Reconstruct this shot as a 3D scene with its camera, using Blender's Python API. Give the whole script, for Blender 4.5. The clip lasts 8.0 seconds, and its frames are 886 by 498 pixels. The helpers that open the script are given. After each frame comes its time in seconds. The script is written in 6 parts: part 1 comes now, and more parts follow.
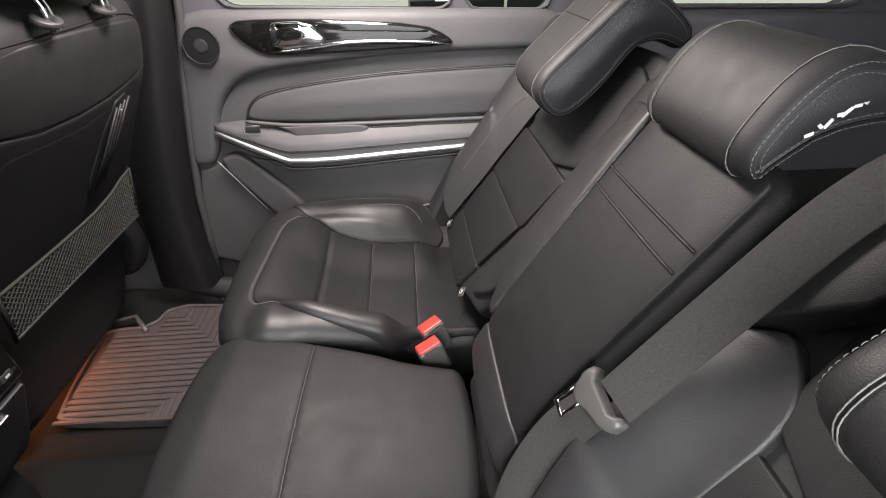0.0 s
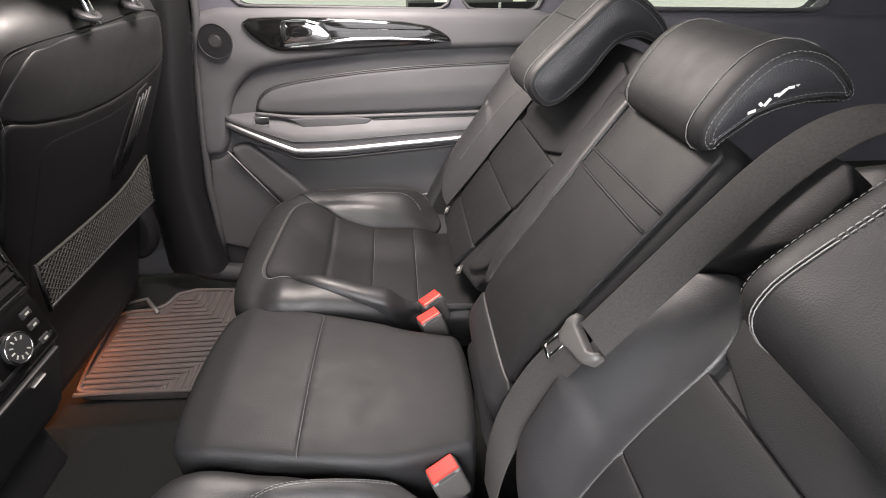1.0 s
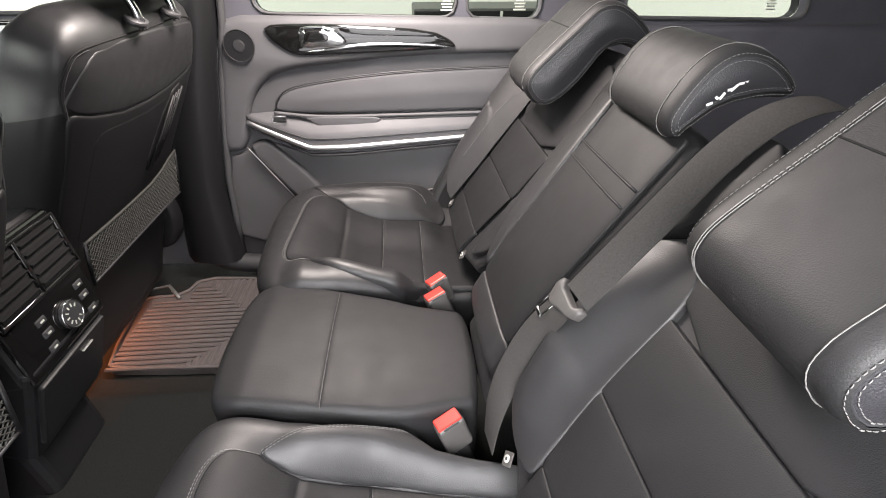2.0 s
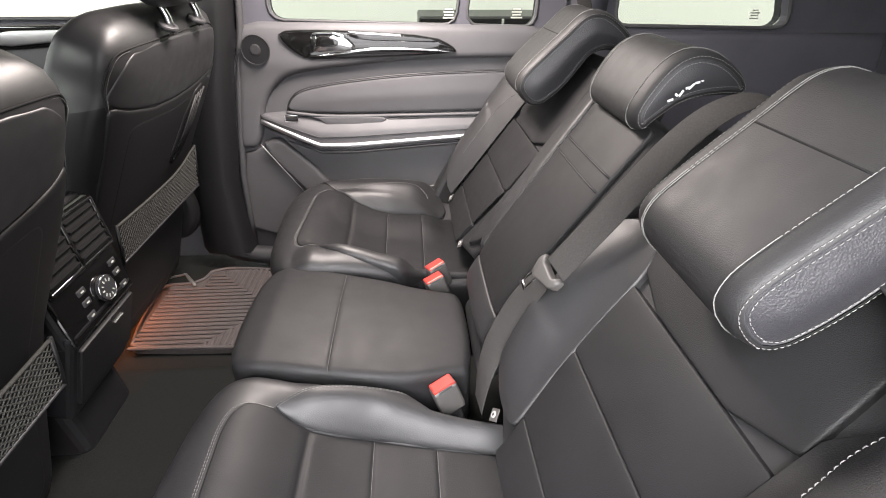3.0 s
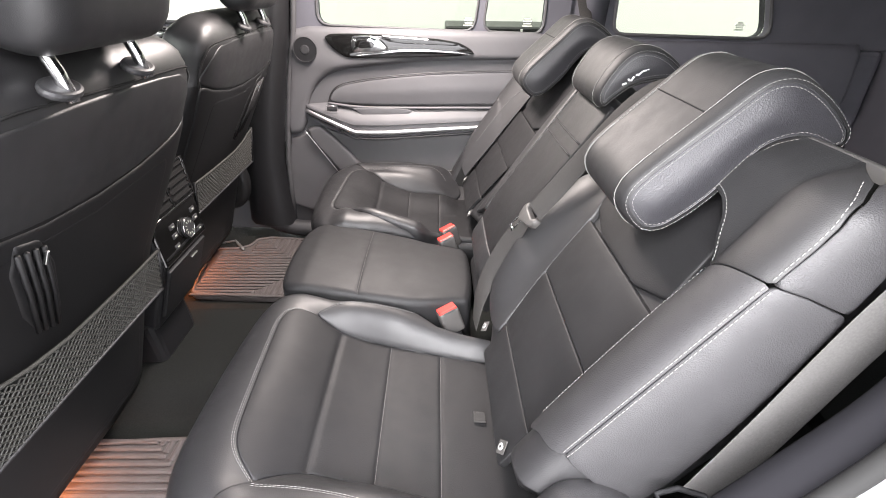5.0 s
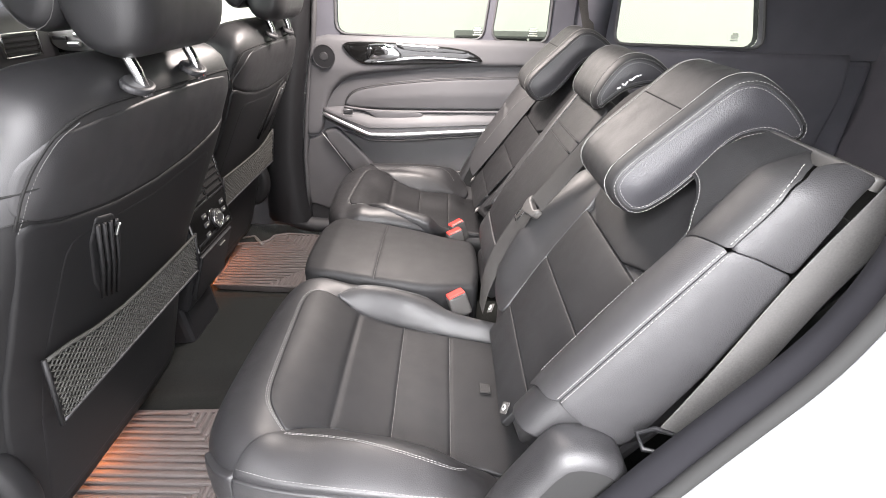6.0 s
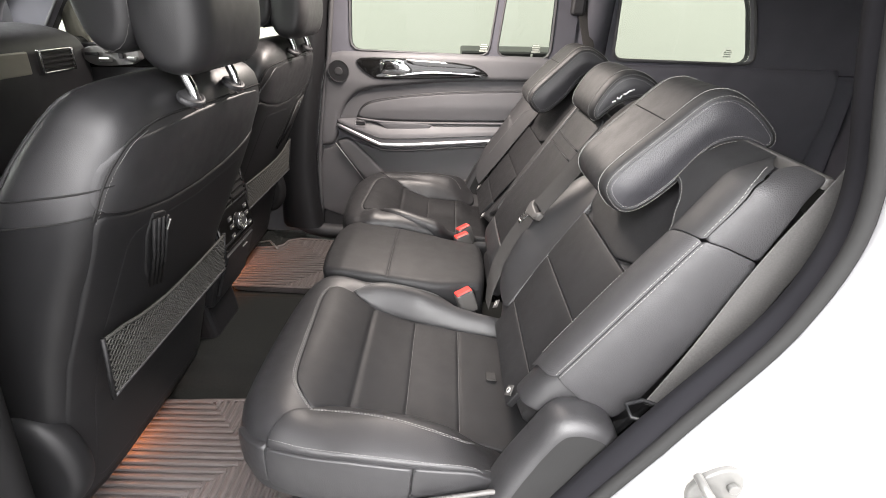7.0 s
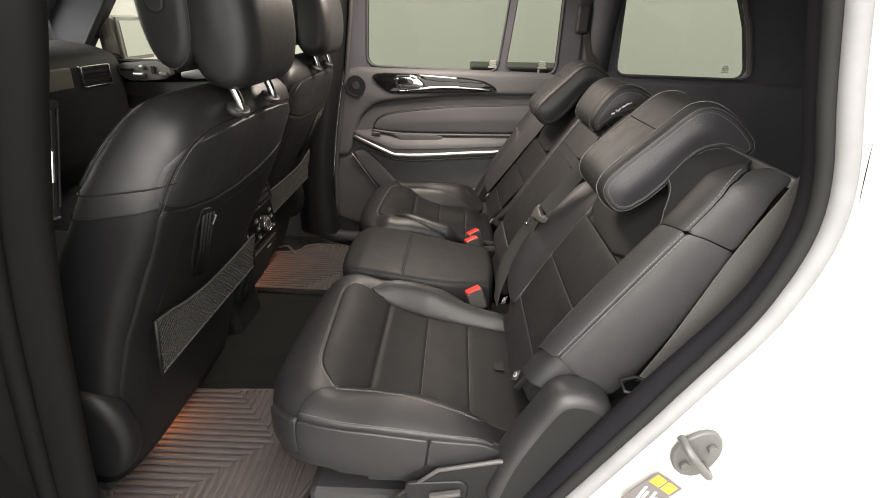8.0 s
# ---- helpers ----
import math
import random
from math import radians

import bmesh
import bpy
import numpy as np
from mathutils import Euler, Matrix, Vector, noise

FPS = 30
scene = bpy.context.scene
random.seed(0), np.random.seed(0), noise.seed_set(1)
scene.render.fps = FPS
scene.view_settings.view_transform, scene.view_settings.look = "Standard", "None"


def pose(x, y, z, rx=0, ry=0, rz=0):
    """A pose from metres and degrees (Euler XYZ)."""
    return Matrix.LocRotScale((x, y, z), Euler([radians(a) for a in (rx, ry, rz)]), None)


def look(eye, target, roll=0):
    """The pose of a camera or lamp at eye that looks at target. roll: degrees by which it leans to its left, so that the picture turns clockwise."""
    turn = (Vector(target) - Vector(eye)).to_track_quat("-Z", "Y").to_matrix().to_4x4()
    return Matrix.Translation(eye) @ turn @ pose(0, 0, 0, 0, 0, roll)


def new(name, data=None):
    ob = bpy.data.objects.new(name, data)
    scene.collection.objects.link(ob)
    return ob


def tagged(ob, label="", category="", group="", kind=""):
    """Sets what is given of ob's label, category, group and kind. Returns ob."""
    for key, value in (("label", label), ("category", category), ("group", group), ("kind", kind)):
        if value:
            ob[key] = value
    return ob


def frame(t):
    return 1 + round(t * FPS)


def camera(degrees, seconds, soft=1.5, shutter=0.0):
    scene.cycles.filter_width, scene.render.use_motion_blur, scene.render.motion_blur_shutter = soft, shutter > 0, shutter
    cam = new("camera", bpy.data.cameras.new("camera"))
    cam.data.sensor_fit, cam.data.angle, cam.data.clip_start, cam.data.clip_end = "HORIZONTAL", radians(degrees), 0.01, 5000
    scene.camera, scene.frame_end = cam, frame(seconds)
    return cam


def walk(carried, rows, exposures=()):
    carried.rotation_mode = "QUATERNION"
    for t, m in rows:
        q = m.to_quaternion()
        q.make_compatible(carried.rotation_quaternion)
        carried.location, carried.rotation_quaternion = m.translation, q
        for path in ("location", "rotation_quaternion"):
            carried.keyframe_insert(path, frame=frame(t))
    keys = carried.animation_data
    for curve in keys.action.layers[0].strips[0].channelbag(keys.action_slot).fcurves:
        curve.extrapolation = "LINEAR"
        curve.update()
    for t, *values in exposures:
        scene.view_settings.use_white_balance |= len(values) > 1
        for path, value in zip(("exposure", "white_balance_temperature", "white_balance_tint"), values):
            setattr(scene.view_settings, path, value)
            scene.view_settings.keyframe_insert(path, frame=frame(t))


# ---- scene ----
import mathutils

cam = camera(85.4, 8.0, soft=0.95)
PATH = [
    (0, (-0.093, -0.462, 0.88), (0.027, 1.224, -0.19), -0.8),
    (0.5, (-0.101, -0.506, 0.883), (0.038, 1.181, -0.182), -0.4),
    (1, (-0.112, -0.55, 0.882), (0.037, 1.14, -0.178), -0.1),
    (2.5, (-0.13, -0.699, 0.898), (0.008, 1.013, -0.127), 0.3),
    (3, (-0.121, -0.746, 0.901), (0.003, 0.972, -0.115), 0.3),
    (3.5, (-0.113, -0.81, 0.905), (-0.011, 0.914, -0.104), 0.4),
    (4, (-0.105, -0.881, 0.898), (-0.028, 0.85, -0.1), 0.4),
    (4.5, (-0.101, -0.943, 0.901), (-0.051, 0.795, -0.086), 0.6),
    (6, (-0.113, -1.099, 0.91), (-0.107, 0.661, -0.038), 1.1),
    (6.5, (-0.119, -1.143, 0.919), (-0.121, 0.628, -0.01), 1.1),
    (7, (-0.125, -1.186, 0.926), (-0.136, 0.597, 0.019), 1.1),
    (7.5, (-0.13, -1.231, 0.933), (-0.155, 0.563, 0.049), 1.1),
    (8, (-0.135, -1.28, 0.937), (-0.178, 0.526, 0.078), 1.0),
]
walk(cam, [(t, look(eye, target, roll)) for t, eye, target, roll in PATH],
     exposures=[(0, 2.15, 6400, 10), (1.2, 2.39, 6400, 10), (2.5, 2.61, 6400, 10), (3.5, 2.65, 6400, 11), (4.5, 2.88, 6350, 11), (6, 2.92, 6350, 10), (6.5, 2.72, 6400, 10), (7.3, 2.16, 6600, 8), (8, 1.50, 6900, 7)])

# ---- light ----
world = bpy.data.worlds.new("studio_world")
scene.world = world
world.use_nodes = True
wn = world.node_tree.nodes
# a white hall lit from its ceiling: brighter overhead than at the horizon
wl = world.node_tree.links
wc, ws, wr = wn.new("ShaderNodeTexCoord"), wn.new("ShaderNodeSeparateXYZ"), wn.new("ShaderNodeValToRGB")
wl.new(wc.outputs["Generated"], ws.inputs[0])
wl.new(ws.outputs["Z"], wr.inputs[0])
wr.color_ramp.elements[0].position, wr.color_ramp.elements[0].color = 0.0, (0.34, 0.33, 0.335, 1)
wr.color_ramp.elements[1].position, wr.color_ramp.elements[1].color = 0.75, (1.55, 1.50, 1.52, 1)
low = wr.color_ramp.elements.new(0.22)
low.color = (0.55, 0.53, 0.54, 1)
wl.new(wr.outputs[0], wn["Background"].inputs[0])
wn["Background"].inputs[1].default_value = 2.1
sun_data = bpy.data.lights.new("sun", "SUN")
sun_data.energy, sun_data.angle, sun_data.color = 2.8, radians(55), (1.0, 0.98, 0.96)
sun = new("sun", sun_data)
sun.matrix_world = look((-1.8, -3.2, 2.2), (0, 0, 0.3))

# an unseen lamp added under the roof to brighten the far cushions
cabin_fill_data = bpy.data.lights.new("dome_light", "AREA")
cabin_fill_data.shape, cabin_fill_data.size, cabin_fill_data.size_y = "RECTANGLE", 0.20, 0.34
cabin_fill_data.energy, cabin_fill_data.color = 4.8, (1.0, 0.88, 0.81)
dome = new("dome_light", cabin_fill_data)
dome.matrix_world = pose(-0.21, 0.42, 1.175)


# ---- materials ----
def material(name, color, rough=0.5, metal=0.0, spec=0.5, bump=(), vary=0.15, vary_scale=9.0, coat=0.0, rough_vary=0.0):
    """A principled surface. bump: rows of (kind, scale per metre, strength, distance)."""
    m = bpy.data.materials.new(name)
    m.use_nodes = True
    nt = m.node_tree
    b = nt.nodes["Principled BSDF"]
    b.inputs["Roughness"].default_value = rough
    b.inputs["Metallic"].default_value = metal
    b.inputs["Specular IOR Level"].default_value = spec
    b.inputs["Coat Weight"].default_value = coat
    b.inputs["Coat Roughness"].default_value = 0.06
    co = nt.nodes.new("ShaderNodeTexCoord")
    n1 = nt.nodes.new("ShaderNodeTexNoise")
    n1.inputs["Scale"].default_value, n1.inputs["Detail"].default_value = vary_scale, 6
    nt.links.new(co.outputs["Object"], n1.inputs["Vector"])
    ramp = nt.nodes.new("ShaderNodeMixRGB")
    ramp.inputs[1].default_value = (*[c * (1 - vary) for c in color], 1)
    ramp.inputs[2].default_value = (*[min(1, c * (1 + vary)) for c in color], 1)
    nt.links.new(n1.outputs["Fac"], ramp.inputs[0])
    nt.links.new(ramp.outputs[0], b.inputs["Base Color"])
    if rough_vary:
        mr = nt.nodes.new("ShaderNodeMapRange")
        mr.inputs["From Min"].default_value, mr.inputs["From Max"].default_value = 0.3, 0.7
        mr.inputs["To Min"].default_value, mr.inputs["To Max"].default_value = rough - rough_vary, rough + rough_vary
        n2 = nt.nodes.new("ShaderNodeTexNoise")
        n2.inputs["Scale"].default_value, n2.inputs["Detail"].default_value = vary_scale * 2.7, 8
        nt.links.new(co.outputs["Object"], n2.inputs["Vector"])
        nt.links.new(n2.outputs["Fac"], mr.inputs["Value"])
        nt.links.new(mr.outputs[0], b.inputs["Roughness"])
    last = None
    for kind, scale, strength, dist in bump:
        if kind == "voronoi":
            t = nt.nodes.new("ShaderNodeTexVoronoi")
            t.inputs["Scale"].default_value = scale
            out = t.outputs["Distance"]
        elif kind == "wave":
            t = nt.nodes.new("ShaderNodeTexWave")
            t.inputs["Scale"].default_value = scale
            out = t.outputs["Fac"]
        else:
            t = nt.nodes.new("ShaderNodeTexNoise")
            t.inputs["Scale"].default_value, t.inputs["Detail"].default_value = scale, 5
            out = t.outputs["Fac"]
        nt.links.new(co.outputs["Object"], t.inputs["Vector"])
        bp = nt.nodes.new("ShaderNodeBump")
        bp.inputs["Strength"].default_value, bp.inputs["Distance"].default_value = strength, dist
        nt.links.new(out, bp.inputs["Height"])
        if last:
            nt.links.new(last.outputs[0], bp.inputs["Normal"])
        last = bp
    if last:
        nt.links.new(last.outputs[0], b.inputs["Normal"])
    return m


def glass_material(name, tint):
    m = bpy.data.materials.new(name)
    m.use_nodes = True
    nt = m.node_tree
    nt.nodes.remove(nt.nodes["Principled BSDF"])
    tr, gl, mix, fr = (nt.nodes.new("ShaderNode" + k) for k in ("BsdfTransparent", "BsdfGlossy", "MixShader", "Fresnel"))
    tr.inputs[0].default_value = (*tint, 1)
    gl.inputs["Roughness"].default_value = 0.02
    fr.inputs[0].default_value = 1.2
    nt.links.new(fr.outputs[0], mix.inputs[0])
    nt.links.new(tr.outputs[0], mix.inputs[1])
    nt.links.new(gl.outputs[0], mix.inputs[2])
    nt.links.new(mix.outputs[0], nt.nodes["Material Output"].inputs[0])
    return m


def glow_material(name, color, strength):
    m = bpy.data.materials.new(name)
    m.use_nodes = True
    b = m.node_tree.nodes["Principled BSDF"]
    b.inputs["Base Color"].default_value = (*color, 1)
    b.inputs["Emission Color"].default_value = (*color, 1)
    b.inputs["Emission Strength"].default_value = strength
    return m


LEATHER = material("black_leather", (0.0155, 0.0152, 0.0163), 0.49, spec=0.56, vary=0.25, vary_scale=14, rough_vary=0.05,
                   bump=(("noise", 9, 0.12, 0.005), ("noise", 38, 0.10, 0.002), ("voronoi", 750, 0.2, 0.0008), ("noise", 1500, 0.2, 0.0005)))
LEATHER_SMOOTH = material("smooth_black_leather", (0.0165, 0.0164, 0.0174), 0.47, spec=0.52, vary=0.25, vary_scale=14, rough_vary=0.05,
                          bump=(("noise", 8, 0.08, 0.006), ("noise", 40, 0.03, 0.002), ("voronoi", 950, 0.16, 0.0005)))
LEATHER_MATTE = material("matte_black_leather", (0.0150, 0.0148, 0.0156), 0.58, spec=0.44, vary=0.25, vary_scale=14, rough_vary=0.05,
                         bump=(("noise", 9, 0.12, 0.005), ("voronoi", 750, 0.2, 0.0008), ("noise", 1500, 0.2, 0.0005)))
LEATHER_COARSE = material("pebbled_leather", (0.022, 0.0217, 0.0250), 0.48, spec=0.58, vary=0.2, vary_scale=20, rough_vary=0.05,
                          bump=(("noise", 60, 0.10, 0.003), ("voronoi", 560, 0.36, 0.0011), ("noise", 1300, 0.25, 0.0005)))
LEATHER_FLANK = material("grained_leather", (0.019, 0.0186, 0.0200), 0.60, spec=0.48, vary=0.2, vary_scale=20, rough_vary=0.05,
                         bump=(("noise", 35, 0.08, 0.003), ("voronoi", 650, 0.28, 0.0009), ("noise", 1500, 0.25, 0.0005)))
LEATHER_INSERT = material("seat_insert_leather", (0.0108, 0.0106, 0.0114), 0.56, spec=0.33, vary=0.25, vary_scale=11, rough_vary=0.05,
                          bump=(("noise", 14, 0.12, 0.006), ("noise", 60, 0.06, 0.002), ("noise", 900, 0.4, 0.0007), ("voronoi", 1000, 0.25, 0.0006)))
THREAD = material("grey_thread", (0.165, 0.162, 0.158), 0.7, vary=0.2, vary_scale=300)
THREAD_DARK = material("dark_grey_thread", (0.115, 0.113, 0.111), 0.7, vary=0.2, vary_scale=300)
PLASTIC = material("black_plastic", (0.026, 0.026, 0.028), 0.5, vary=0.15, bump=(("voronoi", 900, 0.2, 0.0004), ("noise", 40, 0.1, 0.002)), rough_vary=0.05)
TRIM = material("charcoal_soft_trim", (0.084, 0.0832, 0.0885), 0.56, spec=0.42, vary=0.15, bump=(("voronoi", 800, 0.3, 0.0005), ("noise", 20, 0.12, 0.003)), rough_vary=0.05)
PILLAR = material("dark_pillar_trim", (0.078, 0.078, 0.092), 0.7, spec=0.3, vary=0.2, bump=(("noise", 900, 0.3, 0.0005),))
MATTE_BLACK = material("matte_black_trim", (0.013, 0.013, 0.013), 0.8, spec=0.2, vary=0.2, bump=(("noise", 800, 0.2, 0.0004),))
LOWER_TRIM = material("dark_lower_trim", (0.074, 0.0725, 0.076), 0.50, spec=0.5, vary=0.15, bump=(("voronoi", 800, 0.3, 0.0005),), rough_vary=0.05)
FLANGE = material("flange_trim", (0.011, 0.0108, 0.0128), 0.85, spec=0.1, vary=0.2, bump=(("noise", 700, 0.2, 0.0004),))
GLOSS = material("gloss_black", (0.006, 0.006, 0.006), 0.06, spec=0.7, vary=0.1, coat=0.6)
CHROME = material("chrome", (0.82, 0.82, 0.82), 0.08, metal=1.0, vary=0.04)
BRIGHT_SATIN = material("bright_satin_metal", (0.86, 0.86, 0.87), 0.36, metal=1.0, vary=0.05)
SATIN = material("satin_metal", (0.55, 0.55, 0.55), 0.28, metal=1.0, vary=0.06)
DEEP_BLACK = material("deep_black_plastic", (0.010, 0.010, 0.011), 0.45, spec=0.35, vary=0.15, bump=(("noise", 700, 0.2, 0.0004),))
SOFT_BLACK = material("soft_black_moulding", (0.0082, 0.0082, 0.0088), 0.50, spec=0.30, vary=0.15, bump=(("noise", 700, 0.2, 0.0004),))
PILLAR_BLACK = material("pillar_black_trim", (0.0065, 0.0065, 0.0068), 0.75, spec=0.14, vary=0.2, bump=(("noise", 800, 0.2, 0.0004),))
CARPET = material("black_carpet", (0.016, 0.017, 0.016), 0.95, spec=0.1, vary=0.4, vary_scale=260, bump=(("noise", 900, 0.9, 0.003),))
RUBBER_MAT = material("grey_brown_rubber", (0.076, 0.066, 0.064), 0.62, spec=0.4, vary=0.2, vary_scale=30, bump=(("noise", 500, 0.25, 0.0006),), rough_vary=0.08)
SEAL = material("weatherstrip_rubber", (0.05, 0.05, 0.053), 0.6, vary=0.2, vary_scale=40)
WEB = material("belt_webbing", (0.030, 0.0285, 0.0276), 0.75, spec=0.25, vary=0.5, vary_scale=420, bump=(("wave", 900, 0.25, 0.0004), ("noise", 1200, 0.3, 0.0004)))
# paler copy of the webbing: light on the outer belt put into colour
WEB_LIT = material("grey_belt_webbing", (0.058, 0.0565, 0.0555), 0.75, spec=0.25, vary=0.5, vary_scale=420, bump=(("wave", 900, 0.25, 0.0004), ("noise", 1200, 0.3, 0.0004)))
BUCKLE = material("buckle_plastic", (0.060, 0.057, 0.055), 0.5, vary=0.12, bump=(("noise", 800, 0.2, 0.0004),))
GREY_PLASTIC = material("grey_plastic", (0.20, 0.195, 0.195), 0.5, vary=0.1, bump=(("noise", 800, 0.2, 0.0004),))
RED = material("red_button", (0.62, 0.030, 0.022), 0.38, vary=0.08, vary_scale=60)
WHITE_PAINT = material("white_car_paint", (0.46, 0.447, 0.425), 0.22, vary=0.02, coat=0.5)
STEEL = material("galvanised_steel", (0.075, 0.075, 0.072), 0.42, metal=0.0, vary=0.15, vary_scale=60)
SEAL_GREY = material("grey_sponge_rubber", (0.17, 0.17, 0.175), 0.65, vary=0.15, vary_scale=40)
NET = material("net_cord", (0.027, 0.027, 0.024), 0.8, vary=0.2, vary_scale=200)
HEADLINER = material("headliner_cloth", (0.10, 0.10, 0.10), 0.95, spec=0.1, vary=0.2, vary_scale=300, bump=(("noise", 900, 0.4, 0.001),))
GLASS = glass_material("tinted_glass", (0.104, 0.112, 0.094))
FRONT_GLASS = glass_material("front_side_glass", (0.19, 0.19, 0.165))
ROOF_GLASS = glass_material("roof_glass", (0.16, 0.165, 0.165))
CLEAR_GLASS = glass_material("clear_glass", (0.90, 0.93, 0.90))
MIRROR = material("mirror_glass", (0.85, 0.87, 0.86), 0.02, metal=1.0, vary=0.01)
WHITE_LABEL = material("white_label", (0.75, 0.75, 0.74), 0.6, vary=0.05)
ANCHOR = material("anchor_plastic", (0.34, 0.34, 0.33), 0.5, vary=0.25, vary_scale=400)
PALE_MARK = material("pale_print", (0.36, 0.38, 0.34), 0.7, vary=0.05)
YELLOW = material("yellow_label", (0.75, 0.45, 0.03), 0.5, vary=0.05)
DARK_LABEL = material("dark_label", (0.10, 0.09, 0.09), 0.45, vary=0.1)
CONCRETE = material("studio_floor", (0.10, 0.10, 0.098), 0.6, vary=0.08, vary_scale=2, bump=(("noise", 60, 0.2, 0.003),))
WALL_WHITE = material("white_hall_wall", (0.78, 0.79, 0.76), 0.8, vary=0.02, vary_scale=0.6)
DARK_CABINET = material("dark_cabinet_paint", (0.02, 0.02, 0.022), 0.4, vary=0.1)
ASH = material("ash_trim", (0.44, 0.42, 0.37), 0.35, vary=0.1, vary_scale=25, coat=0.3)


# ---- mesh tools ----
def mesh_of(verts, faces, smooth=True):
    me = bpy.data.meshes.new("mesh")
    me.from_pydata([tuple(map(float, v)) for v in verts], [], [tuple(map(int, f)) for f in faces])
    if smooth:
        me.polygons.foreach_set("use_smooth", [True] * len(me.polygons))
    me.update()
    return me


def from_bm(bm, smooth=True):
    me = bpy.data.meshes.new("mesh")
    bm.to_mesh(me)
    bm.free()
    if smooth:
        me.polygons.foreach_set("use_smooth", [True] * len(me.polygons))
    return me


def part(name, me, mat, parent=None, label=""):
    """Links a mesh as one object, under a thing or under a part."""
    if isinstance(me, bmesh.types.BMesh):
        me = from_bm(me)
    if len(me.materials) == 0:
        me.materials.append(mat)
    ob = new(name, me)
    if parent:
        ob.parent = parent
    return tagged(ob, label, kind="stuff" if name in ("stitching", "seam_thread", "map_net") else "")


def thing(name, label, category, group="", at=(0, 0, 0)):
    ob = new(name)
    ob.empty_display_size = 0.05
    ob.location = at
    return tagged(ob, label, category, group)


def setting(name, me, mat, label=""):
    return tagged(part(name, me, mat), label, kind="structure")


def joined(meshes):
    """One mesh out of several."""
    bm = bmesh.new()
    for me in meshes:
        bm.from_mesh(me)
        bpy.data.meshes.remove(me)
    return from_bm(bm)


def rounded(poly, times=2, closed=True):
    """Corner cutting."""
    p = [np.array(q, float) for q in poly]
    for _ in range(times):
        out = [] if closed else [p[0]]
        for i in range(len(p) if closed else len(p) - 1):
            a, b = p[i], p[(i + 1) % len(p)]
            out += [a * 0.75 + b * 0.25, a * 0.25 + b * 0.75]
        if not closed:
            out.append(p[-1])
        p = out
    return np.array(p)


def fillet(poly, rad, n=5):
    """An outline with its corners rounded to a radius."""
    p = np.array(poly, float)
    out = []
    for i in range(len(p)):
        a, b, c = p[i - 1], p[i], p[(i + 1) % len(p)]
        u, v = a - b, c - b
        lu, lv = np.linalg.norm(u), np.linalg.norm(v)
        u, v = u / lu, v / lv
        half = math.acos(float(np.clip(u @ v, -1, 1))) / 2
        if half > 1.45:
            out.append(b)
            continue
        d = min(rad / math.tan(half), lu * 0.45, lv * 0.45)
        for k in range(n + 1):
            t = k / n
            out.append((b + u * d) * (1 - t) ** 2 + b * 2 * t * (1 - t) + (b + v * d) * t * t)
    return np.array(out)


def evenly(poly, step, closed=True):
    p = np.array(poly, float)
    if closed:
        p = np.vstack([p, p[:1]])
    d = np.r_[0, np.cumsum(np.linalg.norm(np.diff(p, axis=0), axis=1))]
    n = max(3 if closed else 2, int(round(d[-1] / step)) + (0 if closed else 1))
    s = np.linspace(0, d[-1], n, endpoint=not closed)
    return np.stack([np.interp(s, d, p[:, k]) for k in range(p.shape[1])], 1)


def far_from(pts, line, closed=True):
    """Distance of 2D points from a polyline."""
    a = np.array(line)
    b = np.roll(a, -1, 0)
    if not closed:
        a, b = a[:-1], b[:-1]
    best = np.full(len(pts), 1e9)
    for p, q in zip(a, b):
        e = q - p
        t = np.clip(((pts - p) @ e) / max(e @ e, 1e-12), 0, 1)
        best = np.minimum(best, np.linalg.norm(pts - p - t[:, None] * e, axis=1))
    return best


def inside(pts, poly):
    x, y = pts[:, 0], pts[:, 1]
    r = np.zeros(len(pts), bool)
    for (x0, y0), (x1, y1) in zip(poly, np.roll(poly, -1, 0)):
        if y0 != y1:
            r ^= ((y0 > y) != (y1 > y)) & (x < (x1 - x0) * (y - y0) / (y1 - y0) + x0)
    return r


def area2(p):
    q = np.roll(p, -1, 0)
    return float(np.sum(p[:, 0] * q[:, 1] - q[:, 0] * p[:, 1]))


def inward(p):
    t = np.roll(p, -1, 0) - np.roll(p, 1, 0)
    n = np.stack([-t[:, 1], t[:, 0]], 1)
    return n / np.maximum(np.linalg.norm(n, axis=1)[:, None], 1e-9)


def flat(x0=0.0):
    """A level surface over (x, y)."""
    return lambda p: (np.c_[p, np.full(len(p), x0)], np.tile((0.0, 0.0, 1.0), (len(p), 1)))


LAST = {}


